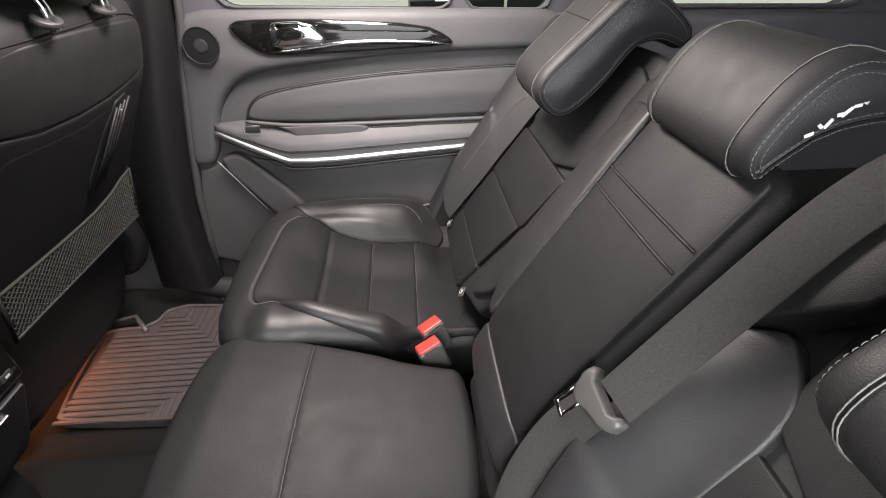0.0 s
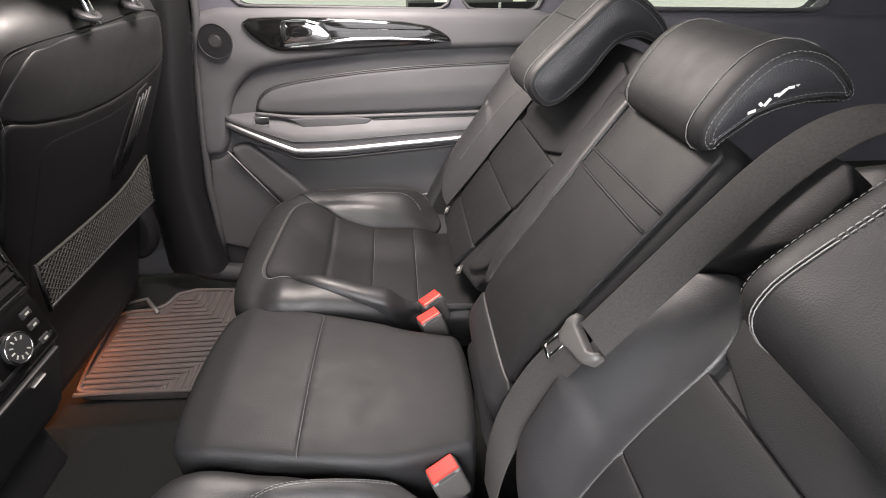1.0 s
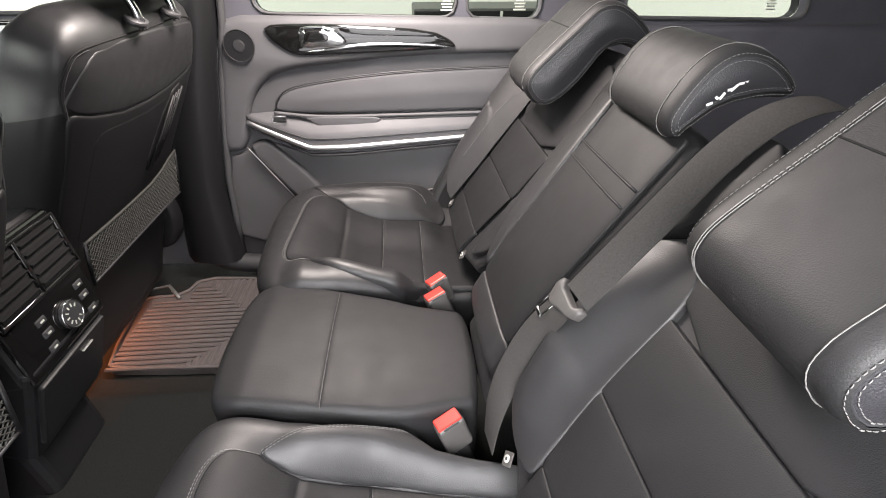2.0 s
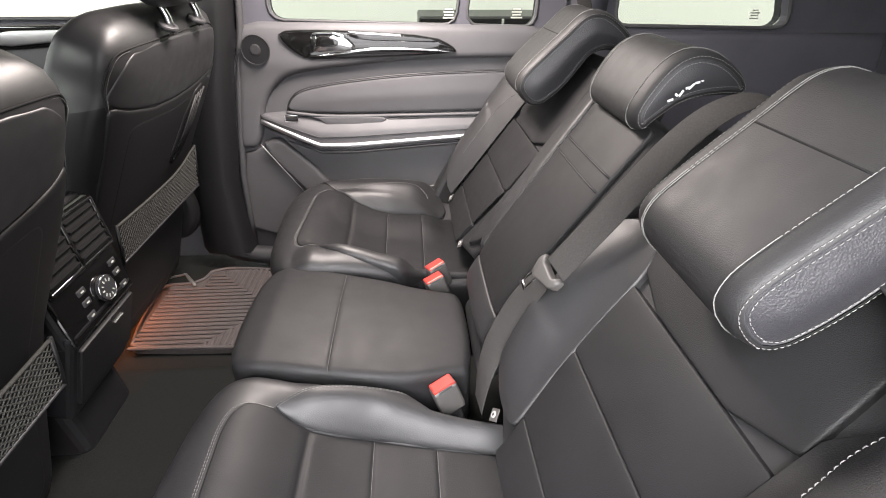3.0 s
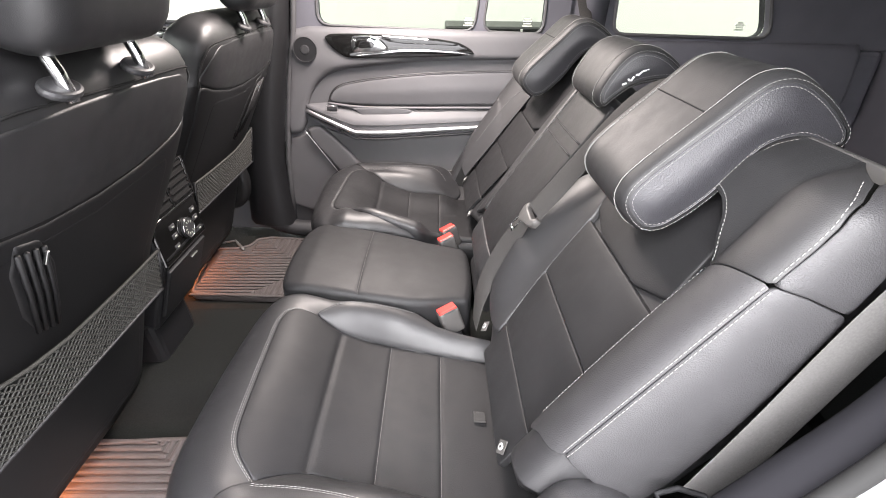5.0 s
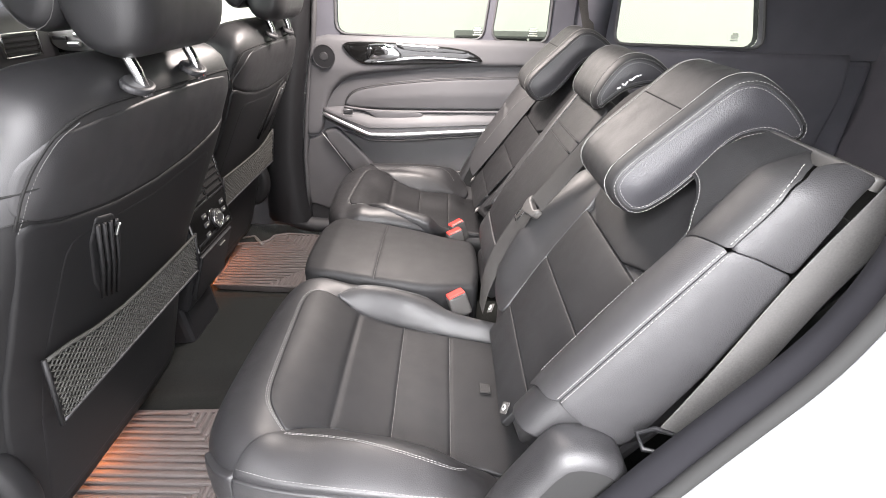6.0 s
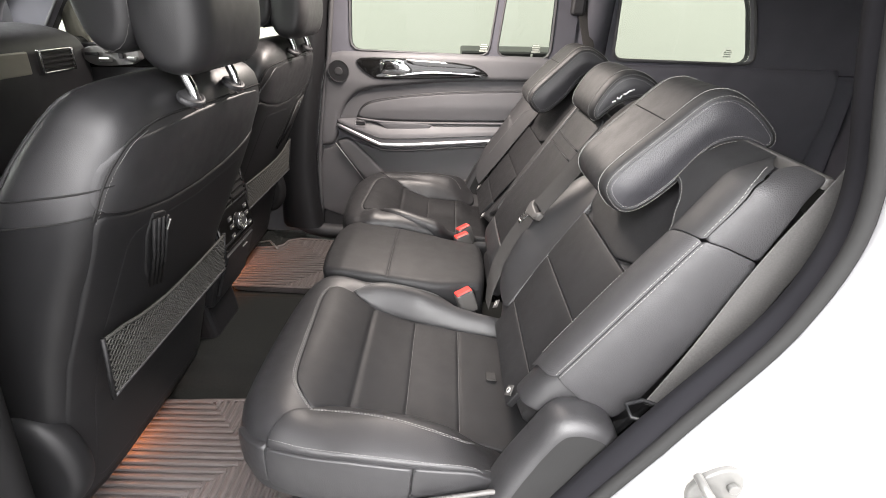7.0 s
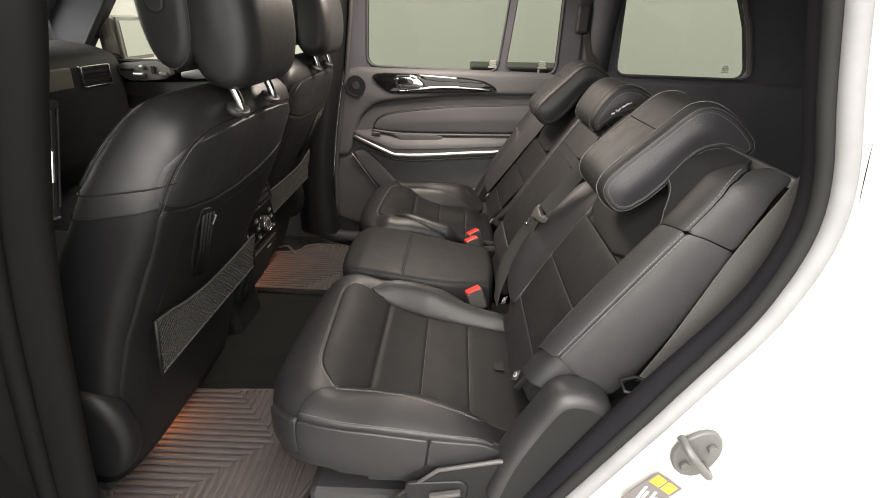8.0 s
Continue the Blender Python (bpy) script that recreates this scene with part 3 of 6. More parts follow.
# darker than the right quarter trim: its shade is put into the colour
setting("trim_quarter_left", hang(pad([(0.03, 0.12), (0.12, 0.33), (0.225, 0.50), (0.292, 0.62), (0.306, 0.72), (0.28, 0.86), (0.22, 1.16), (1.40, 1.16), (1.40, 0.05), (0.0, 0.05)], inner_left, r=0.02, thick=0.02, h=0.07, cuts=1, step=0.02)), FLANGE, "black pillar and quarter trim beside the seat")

# striker plate with its bar
striker = thing("door_striker", "grey steel door striker bolted to the white jamb", "door striker")
sx, sz, sy = 0.198, 0.416, -0.806
st = lambda p: (np.c_[p[:, 0], np.full(len(p), sy), p[:, 1]] , np.tile((0.0, -1.0, 0.0), (len(p), 1)))
part("plate", hang(pad([(sx - 0.033, sz - 0.006), (sx - 0.022, sz + 0.022), (sx + 0.006, sz + 0.042), (sx + 0.028, sz + 0.034), (sx + 0.036, sz + 0.004), (sx + 0.026, sz - 0.026), (sx + 0.010, sz - 0.044), (sx - 0.018, sz - 0.038)], st, r=0.003, thick=0.004, h=0.02, cuts=1)), STEEL, striker)
bar = rounded([(sx - 0.026, sy, sz + 0.030), (sx - 0.026, sy - 0.028, sz + 0.030), (sx + 0.012, sy - 0.028, sz - 0.016), (sx + 0.012, sy, sz - 0.016)], 2, False)
part("bar", tube(bar, 0.0055, sides=10, up=(0.7, 0, 0.7)), STEEL, striker)
for dx, dz in ((0.018, 0.014), (-0.012, -0.018)):
    part("bolt", disc(0.007, 0.006, 12, 0.001, pose(sx + dx, sy - 0.004, sz + dz, 90)), STEEL, striker)

sticker = thing("warning_sticker", "dark warning sticker with yellow fields on the jamb", "sticker")
sm = pose(0.150, -0.8095, 0.340, 90, 0, 0) @ pose(0, 0, 0, 0, 0, 52)
part("backing", block((0.075, 0.050, 0.0006), sm, bevel=0), DARK_LABEL, sticker)
part("yellow_field", block((0.016, 0.018, 0.0006), sm @ pose(0.026, 0.012, 0.0006), bevel=0), YELLOW, sticker)
part("yellow_field", block((0.016, 0.018, 0.0006), sm @ pose(0.026, -0.010, 0.0006), bevel=0), YELLOW, sticker)
for bx, by, bw in ((-0.004, 0.012, 0.026), (-0.006, 0.004, 0.020), (-0.002, -0.006, 0.024), (-0.006, -0.014, 0.018)):
    part("pale_bar", block((bw, 0.004, 0.0006), sm @ pose(bx, by, 0.0006, 0, 0, 18), bevel=0), WHITE_LABEL, sticker)

# left pillar between the doors, with its air vent
LEFTPIL = [(-0.50, 1.20), (-0.549, 0.95), (-0.613, 0.773), (-0.655, 0.60), (-0.685, 0.43), (-0.722, 0.205), (-0.735, 0.0)]
pil = evenly(rounded(LEFTPIL, 2, False), 0.03, False)


def pillar_strip(rows, z0=-1.0, z1=2.0):
    use = [q for q in pil if z0 <= q[1] <= z1]
    verts = [(x + dx, y, z) for dx, y in rows for x, z in use]
    n = len(use)
    faces = [(i * n + j, i * n + j + 1, (i + 1) * n + j + 1, (i + 1) * n + j) for i in range(len(rows) - 1) for j in range(n - 1)]
    return mesh_of(verts, faces)


pillar = thing("door_pillar", "black trimmed pillar between the doors with an air vent", "pillar")
part("trim_cover", hang(pillar_strip([(-0.30, -0.76), (-0.16, -0.715), (-0.07, -0.705), (-0.03, -0.712), (-0.008, -0.735), (0.0, -0.755), (-0.012, -0.768), (-0.045, -0.774)])), PILLAR_BLACK, pillar)
part("rubber_seal", tube([(x - 0.050, -0.782, z) for x, z in pil], 0.012, sides=10, up=(0, 1, 0)), PILLAR_BLACK, pillar)
# the jamb is black up to 0.62 and white above
part("lower_jamb", pillar_strip([(-0.058, -0.781), (-0.080, -0.799), (-0.100, -0.814), (-0.110, -0.869), (-0.12, -0.939)], 0.0, 0.62), PILLAR_BLACK, pillar, "dark hinge cover low on the pillar")
part("painted_jamb", pillar_strip([(-0.058, -0.782), (-0.080, -0.80), (-0.100, -0.815), (-0.110, -0.87), (-0.12, -0.94), (-0.16, -0.965), (-0.6, -0.97)], 0.60, 2.0), WHITE_PAINT, pillar, "white painted outer pillar")
vm = pose(-0.654, -0.712, 0.770, 0, 17, 0) @ pose(0, 0, 0, 0, 0, -100)
vent = part("air_vent", block((0.050, 0.020, 0.165), vm, 0.006), DEEP_BLACK, pillar, "narrow upright air vent")
for i in range(5):
    part("slat", block((0.004, 0.010, 0.135), vm @ pose(-0.018 + i * 0.009, 0.008, 0.004), 0.002), DEEP_BLACK, vent)
part("chrome_tab", block((0.006, 0.006, 0.045), vm @ pose(-0.004, 0.016, 0.0), 0.002), CHROME, vent)
part("thumb_wheel", block((0.026, 0.008, 0.006), vm @ pose(-0.004, 0.012, -0.076), 0.003), CHROME, vent)

# the open rear door, swung outward
leaf = thing("open_rear_door", "open rear car door with a black inner panel", "car door")
lm = pose(-0.790, -0.86, 0, 0, 0, -76)
part("inner_panel", block((0.95, 0.06, 0.70), lm @ pose(0.50, 0.02, 0.40), 0.03, 3), MATTE_BLACK, leaf)
part("outer_skin", block((0.98, 0.03, 0.76), lm @ pose(0.50, -0.04, 0.38), 0.012, 3), WHITE_PAINT, leaf, "white painted door skin")
part("window_pane", block((0.85, 0.004, 0.36), lm @ pose(0.48, -0.02, 0.92), 0), GLASS, leaf)

# sill
setting("sill_left", block((0.75, 0.10, 0.05), pose(-0.40, -0.755, -0.005), 0.012), PLASTIC, "black scuffed door sill trim")

# ---- rear seats ----
def dashes(A, B, N, lift, rad):
    verts, faces = [], []
    for a, b, nn in zip(A, B, N):
        ax = (b - a) / max(np.linalg.norm(b - a), 1e-9)
        side = np.cross(nn, ax)
        base = len(verts)
        for c, s in ((a, 0.5), (a + (b - a) * 0.25, 1), (a + (b - a) * 0.75, 1), (b, 0.5)):
            for k in range(5):
                g = 2 * math.pi * k / 5
                verts.append(c + nn * lift * s + (nn * math.sin(g) + side * math.cos(g)) * rad * s)
        for q in range(3):
            for k in range(5):
                k2 = (k + 1) % 5
                faces.append((base + q * 5 + k, base + q * 5 + k2, base + q * 5 + 5 + k2, base + q * 5 + 5 + k))
    return verts, faces


def stitch_loop(points, normals, pitch=0.0056, length=0.0040, lift=0.0005, rad=0.00032):
    """Thread dashes along a line in space."""
    l = evenly(np.hstack([points, normals]), pitch, closed=False)
    q, nn = l[:, :3], l[:, 3:]
    t = np.gradient(q, axis=0)
    t /= np.maximum(np.linalg.norm(t, axis=1)[:, None], 1e-9)
    return mesh_of(*dashes(q - t * length / 2, q + t * length / 2, nn, lift, rad))


BU, BN = np.array((0.563, 0.826)), np.array((-0.826, 0.563))


def back_surf(depth):
    """The backrest's leaning plane over (y, s), raised by depth(y, s)."""
    def surf(p):
        n = depth(p[:, 0], p[:, 1])
        x = p[:, 1] * BU[0] + n * BN[0]
        z = 0.30 + p[:, 1] * BU[1] + n * BN[1]
        return np.c_[x, p[:, 0], z], np.tile((BN[0], 0.0, BN[1]), (len(p), 1))
    return surf


def smooth01(t):
    t = np.clip(t, 0, 1)
    return t * t * (3 - 2 * t)


OUT_LINE = np.array([(-0.345, -0.588), (-0.315, -0.562), (-0.285, -0.548), (-0.19, -0.546), (-0.10, -0.562), (-0.03, -0.580), (0.06, -0.595)])
IN_LINE = np.array([(-0.342, -0.216), (-0.315, -0.229), (-0.29, -0.234), (-0.196, -0.226), (-0.092, -0.239), (-0.004, -0.247), (0.06, -0.25)])


GRID = np.linspace(-0.60, 0.12, 361)


def glide(knots, values, soft=0.014):
    """A smooth curve through knots, for np.interp over GRID."""
    k = np.exp(-((np.arange(-25, 26) * 0.002 / soft) ** 2) / 2)
    v = np.interp(np.linspace(-0.65, 0.17, 411), knots, values)
    return np.convolve(v, k / k.sum(), "valid")


SEAT_Z = glide([-0.52, -0.46, -0.42, -0.38, -0.34, -0.294, -0.245, -0.196, -0.092, 0.0, 0.05], [0.275, 0.318, 0.333, 0.332, 0.312, 0.279, 0.255, 0.237, 0.222, 0.211, 0.206])
SEAT_OUT = glide(OUT_LINE[:, 0], OUT_LINE[:, 1], 0.01)
SEAT_IN = glide(IN_LINE[:, 0], IN_LINE[:, 1], 0.01)
RISE_OUT = glide([-0.46, -0.40, -0.34, -0.29, -0.24, -0.19, -0.11, -0.03], [0.002, 0.008, 0.018, 0.044, 0.070, 0.084, 0.084, 0.030])
RISE_IN = glide([-0.46, -0.40, -0.35, -0.32, -0.29, -0.24, -0.19, -0.14, -0.05], [0.0, 0.0, 0.006, 0.022, 0.044, 0.056, 0.058, 0.046, 0.036])


SEAT_SIDE = glide([-0.47, -0.435, -0.397, -0.34, -0.265, -0.13, -0.03], [-0.60, -0.642, -0.664, -0.680, -0.690, -0.697, -0.690], 0.01)
SEAM_Z = glide([-0.48, -0.44, -0.397, -0.265, -0.13, -0.07, -0.02], [0.297, 0.306, 0.313, 0.317, 0.308, 0.302, 0.262])


def cushion_top(p):
    x, y = p[:, 0], p[:, 1]
    at = lambda t: np.interp(x, GRID, t)
    u = np.clip((y - at(SEAT_IN)) / 0.055, 0, 1)
    z = at(SEAT_Z) + at(RISE_OUT) * (1 - (1 - np.clip((at(SEAT_OUT) - y) / 0.085, 0, 1)) ** 2) + at(RISE_IN) * (1 - (1 - u) ** 2.2)
    edge = np.clip(1 - (y - at(SEAT_SIDE)) / 0.085, 0, 1.2)
    z = z + (at(SEAM_Z) - at(SEAT_Z) - at(RISE_OUT)) * edge * edge
    return np.c_[x, y, z], np.tile((0.0, 0.0, 1.0), (len(p), 1))


def cushion_base(p):
    """The foam under the panels: a little lower where a bolster lies on it."""
    P, N = cushion_top(p)
    x, y = p[:, 0], p[:, 1]
    at = lambda t: np.interp(x, GRID, t)
    P[:, 2] -= (0.007 * np.clip((at(SEAT_OUT) - y + 0.006) / 0.010, 0, 1) + 0.003 * np.clip((y - at(SEAT_IN) + 0.006) / 0.010, 0, 1)) * smooth01((x + 0.35) / 0.03)
    return P, N


HEAD_PROFILE = [(0.115, 0.668), (0.119, 0.694), (0.137, 0.716), (0.172, 0.750), (0.206, 0.782), (0.236, 0.812), (0.254, 0.823), (0.284, 0.825), (0.316, 0.809), (0.345, 0.786), (0.365, 0.763), (0.362, 0.743), (0.345, 0.733), (0.327, 0.741), (0.308, 0.748), (0.292, 0.746), (0.272, 0.739), (0.254, 0.715), (0.232, 0.683), (0.202, 0.652), (0.170, 0.630), (0.140, 0.636)]
MID_HEAD = [(0.192, 0.706), (0.187, 0.728), (0.203, 0.761), (0.222, 0.788), (0.243, 0.804), (0.27, 0.809), (0.305, 0.800), (0.345, 0.770), (0.346, 0.745), (0.30, 0.747), (0.256, 0.738), (0.228, 0.716), (0.207, 0.695)]


def rear_headrest(profile, cy, half, put, seat, edge=0.022, cross=True):
    """put takes a name, mesh, material, parent and label, and mirrors for the other side."""
    place = lambda a, off: (a[0], cy + off, a[1])
    body, ends, rim, outline = bun(profile, half, edge, place, dome=0.009, inset=0.45, cuts=1, step=0.007, rim_r=0.003)
    rest = put("headrest", body, LEATHER_MATTE, seat, "padded black leather headrest folded over the backrest")
    for me, surf in ends:
        put("side_panel", me, LEATHER_COARSE, rest, "grained leather end panel")
    n2 = inward(outline)
    c = len(outline)
    for off in (-half + edge, half - edge - 0.003, half - edge):
        keep = np.arange(c)
        P = np.array([place(outline[i], off) for i in keep])
        N = np.array([(-n2[i][0], 0.0, -n2[i][1]) for i in keep])
        put("stitching", stitch_loop(P, N, lift=0.0009, rad=0.00045), THREAD, rest, "pale stitching")
    r2 = inward(rim)
    for sgn in (-1, 1):
        loop = np.vstack([rim, rim[:1]])
        m2 = np.vstack([r2, r2[:1]])
        put("piping", tube([place(q + nn * 0.001, sgn * (half - 0.0015)) for q, nn in zip(rim, r2)], 0.0012, closed=True, sides=6, up=(0, 1, 0)), PLASTIC, rest)
        for ins in (-0.0036, 0.0042):
            P = np.array([place(q + nn * ins, sgn * (half - (0.0012 if ins < 0 else 0.0006))) for q, nn in zip(loop, m2)])
            N = np.tile((0.0, float(sgn), 0.0), (len(P), 1))
            put("stitching", stitch_loop(P, N, pitch=0.0052, length=0.0038, lift=0.0009, rad=0.00042), THREAD, rest, "pale twin stitching")
    # the cross seam on the top
    if cross:
        k = int(np.argmin(np.abs(outline[:, 0] - 0.20) + (outline[:, 1] < 0.74) * 9))
        a = outline[k]
        put("cross_seam", tube([place(a, o) for o in np.linspace(-half + edge, half - edge, 12)], 0.0011, sides=6), MATTE_BLACK, rest)
    return rest


def outer_rear_seat(right):
    seat = thing("rear_seat", "black leather outer rear seat with pale stitching and a tipped headrest", "car seat", "rear seats")

    def put(name, me, mat, parent, label=""):
        if right:
            me = mirrored(me)
            co = np.empty(len(me.vertices) * 3)
            me.vertices.foreach_get("co", co)
            co = co.reshape(-1, 3)
            y, low = co[:, 1].copy(), co[:, 0] < 0.10
            co[:, 1] += np.where(low, np.interp(y, [0.155, 0.20, 0.30, 0.56, 0.70], [0.006, 0.026, 0.028, 0.018, 0.0]), 0.02)
            co[:, 2] += 0.027 * (1 - smooth01((y - 0.205) / 0.05)) * smooth01((-0.11 - co[:, 0]) / 0.05) * smooth01((co[:, 0] + 0.40) / 0.06)
            # this cushion is less deeply sat in beside its outer bolster
            co[:, 2] += 0.018 * smooth01((y - 0.40) / 0.12) * (1 - smooth01((y - 0.565) / 0.035)) * smooth01((-0.02 - co[:, 0]) / 0.06) * smooth01((co[:, 0] + 0.40) / 0.10)
            me.vertices.foreach_set("co", co.ravel())
        return part(name, me, mat, parent, label)

    # cushion
    CU = [(0.085, -0.205), (-0.10, -0.192), (-0.138, -0.166), (-0.27, -0.157), (-0.37, -0.147), (-0.425, -0.155), (-0.462, -0.20), (-0.480, -0.32), (-0.488, -0.46), (-0.484, -0.55), (-0.468, -0.604),
          (-0.435, -0.645), (-0.397, -0.667), (-0.34, -0.682), (-0.265, -0.692), (-0.13, -0.698), (-0.03, -0.688), (0.085, -0.66)]
    cushion = put("seat_cushion", pad(CU, cushion_base, r=0.030, drop=0.030, thick=0.070, lift=-0.0015, h=0.011, cuts=2), LEATHER, seat)
    base_top = LAST["surf"]
    front = [(-0.342, -0.216), (-0.383, -0.216), (-0.402, -0.25), (-0.400, -0.32), (-0.394, -0.46), (-0.390, -0.52), (-0.378, -0.553), (-0.345, -0.588)]
    fx = lambda line, x: float(np.interp(x, GRID, line))
    xs = np.linspace(-0.335, 0.065, 16)
    poly = rounded(front, 2, False).tolist() + [(x, fx(SEAT_OUT, x) + 0.001) for x in xs] + [(x, fx(SEAT_IN, x) - 0.001) for x in xs[::-1]]
    across_line = lambda x: [(x, fx(SEAT_OUT, x) + 0.006), (x, fx(SEAT_IN, x) - 0.006)]
    put("insert_panel", pad(poly, cushion_top, r=0.004, drop=0.004, pillow=0.004, thick=0.010, lift=0.0015, h=0.009, cuts=0, lumps=0.0012,
                            grooves=((across_line(-0.29), 0.0042, 0.0045), (across_line(-0.193), 0.0024, 0.0022), (across_line(-0.092), 0.0024, 0.0022))), LEATHER_INSERT, cushion, "smooth insert pressed into cross pleats")
    ins_top = LAST["surf"]
    for x in (-0.193, -0.092):
        put("seam_thread", stitches([across_line(x)], ins_top, lift=0.0002, pitch=0.005, length=0.0046, rad=0.0003), THREAD, cushion, "thin pale seam")
    fl = rounded(front, 2, False)
    put("stitching", stitches([fl + np.array((-0.0035, 0.0)), fl + np.array((-0.0065, 0.0))], base_top, lift=0.0012, rad=0.0005), THREAD, cushion, "pale twin stitching")
    xo = np.linspace(-0.33, -0.03, 12)
    outer = [(-0.347, -0.590)] + [(x, fx(SEAT_OUT, x) - 0.001) for x in xo] + [(-0.012, -0.61), (-0.022, -0.640), (-0.035, -0.672), (-0.065, -0.690), (-0.13, -0.695), (-0.265, -0.689), (-0.34, -0.680), (-0.394, -0.666), (-0.401, -0.659), (-0.390, -0.632), (-0.370, -0.606)]
    put("side_bolster", pad(outer, cushion_top, r=0.004, drop=0.004, pillow=0.007, thick=0.03, lift=0.002, h=0.009, cuts=1), LEATHER, cushion, "smooth raised leather bolster")
    top = bolster_top = LAST["surf"]
    so = rounded(np.array([(-0.342, -0.597), (-0.30, -0.598), (-0.259, -0.606), (-0.143, -0.634), (-0.109, -0.640), (-0.085, -0.634), (-0.072, -0.618)]), 2, False)
    put("stitching", stitches([so, so + np.array((0.0005, -0.0035))], top), THREAD, cushion, "pale twin stitching")
    si = rounded(np.array([(-0.338, -0.2145), (-0.318, -0.201), (-0.29, -0.189), (-0.25, -0.181), (-0.20, -0.175), (-0.142, -0.172)]), 2, False)
    inner = [(-0.341, -0.2145)] + [(x, fx(SEAT_IN, x) + 0.001) for x in np.linspace(-0.328, 0.03, 14)] + [(0.03, -0.215), (-0.05, -0.203), (-0.10, -0.194), (-0.137, -0.170)] + [(q[0] + 0.0, q[1] + 0.0065) for q in si[::-1][2:]]
    put("side_bolster", pad(inner, cushion_top, r=0.016 if right else 0.004, drop=0.013 if right else 0.003, pillow=0.005, thick=0.03, lift=0.006 if right else 0.002, h=0.007, cuts=0), LEATHER, cushion, "smooth raised leather bolster")
    top = LAST["surf"]
    if right:
        si = np.array([(x, fx(SEAT_IN, x) + 0.013) for x in np.linspace(-0.322, -0.13, 20)] + [(-0.121, -0.215), (-0.118, -0.195)])
    put("stitching", stitches([si] if right else [si, si + np.array((0, 0.0035))], top), THREAD, cushion, "pale stitching")
    # the flank below the bolster, under a twin seam
    ring = evenly(rounded(CU, 2), 0.004)
    ring = ring[(ring[:, 1] < -0.60) & (ring[:, 0] < -0.02)]
    ring = ring[np.argsort(ring[:, 0] - 1.2 * (ring[:, 1] + 0.60))]
    along = np.r_[0, np.cumsum(np.linalg.norm(np.diff(ring, axis=0), axis=1))]
    tan = np.gradient(ring, axis=0)
    tan /= np.linalg.norm(tan, axis=1)[:, None]
    rim_z = np.interp(ring[:, 0], GRID, SEAM_Z) - 0.002

    def side_skin(p):
        f = lambda v: np.interp(p[:, 0], along, v)
        bulge = 0.004 * np.sin(np.clip(p[:, 1] / 0.11, 0, 1) * math.pi)
        nx, ny = f(tan[:, 1]), -f(tan[:, 0])
        return np.c_[f(ring[:, 0]) + nx * bulge, f(ring[:, 1]) + ny * bulge, f(rim_z) - p[:, 1]], np.c_[nx, ny, 0 * nx]
    cut = float(np.interp(-0.400, ring[:, 0], along))
    end = along[-1]
    put("side_skin", pad([(cut + 0.0005, 0.002), (cut + 0.236, 0.002), (cut + 0.230, 0.060), (cut + 0.188, 0.100), (cut + 0.15, 0.106), (cut + 0.09, 0.100), (cut + 0.04, 0.086), (cut + 0.001, 0.078)], side_skin, r=0.003, thick=0.02, h=0.02, rc=0.003, lift=0.003), LEATHER, cushion, "leather flank with a twin seam on top")
    low = LAST["surf"]
    put("side_skin", pad([(cut + 0.2375, 0.002), (end, 0.002), (end, 0.040), (cut + 0.2315, 0.060)], side_skin, r=0.003, thick=0.02, h=0.02, rc=0.003, lift=0.002), LEATHER, cushion)
    low_end = LAST["surf"]
    put("stitching", joined([stitches([[(cut + 0.003, 0.0065), (cut + 0.234, 0.0065)]], low), stitches([[(cut + 0.240, 0.0065), (end - 0.004, 0.0065)]], low_end)]), THREAD, cushion, "pale twin stitching")
    put("side_skin", pad([(0.004, 0.010), (cut - 0.0005, 0.002), (cut - 0.0005, 0.078), (0.004, 0.075)], side_skin, r=0.003, thick=0.02, h=0.02, rc=0.003, lift=0.0025), LEATHER, cushion)
    put("stitching", stitches([[(x, fx(SEAT_SIDE, x) + 0.006) for x in np.linspace(-0.392, -0.015, 60)]], bolster_top), THREAD, cushion, "pale twin stitching")
    if not right:
        put("pull_tab", block((0.022, 0.024, 0.004), pose(-0.023, -0.398, 0.2235, 0, 6, 0), 0.0015), WEB, cushion)

    # backrest
    base = put("backrest", pad([(-0.205, -0.016), (-0.165, 0.10), (-0.150, 0.40), (-0.160, 0.50), (-0.21, 0.535), (-0.59, 0.525), (-0.625, 0.49), (-0.635, 0.40), (-0.635, 0.16), (-0.60, 0.06), (-0.58, -0.016)],
                           back_surf(lambda y, s: -0.006 + 0.02 * smooth01((-0.54 - y) / 0.05) * smooth01((s - 0.05) / 0.08)), r=0.014, thick=0.11, h=0.016, cuts=1), LEATHER, seat)
    rows = [(-0.016, 0.0545), (0.0555, 0.1745), (0.1755, 0.2945)]
    yi = lambda s: float(np.interp(s, [0, 0.055, 0.175, 0.295, 0.45], [-0.298, -0.286, -0.256, -0.240, -0.215]))
    yo = lambda s: float(np.interp(s, [0, 0.06, 0.174, 0.293, 0.45], [-0.545, -0.540, -0.532, -0.526, -0.515]))
    flat_back = back_surf(lambda y, s: 0.0 * y)
    for a, b in rows:
        ss = np.linspace(a, b, 4)
        poly = [(yi(s), s) for s in ss] + [(yo(s), s) for s in ss[::-1]]
        put("insert_panel", pad(poly, flat_back, r=0.0025, drop=0.0018, pillow=0.0025, thick=0.01, lift=0.003, h=0.012, cuts=0), LEATHER_INSERT, base)
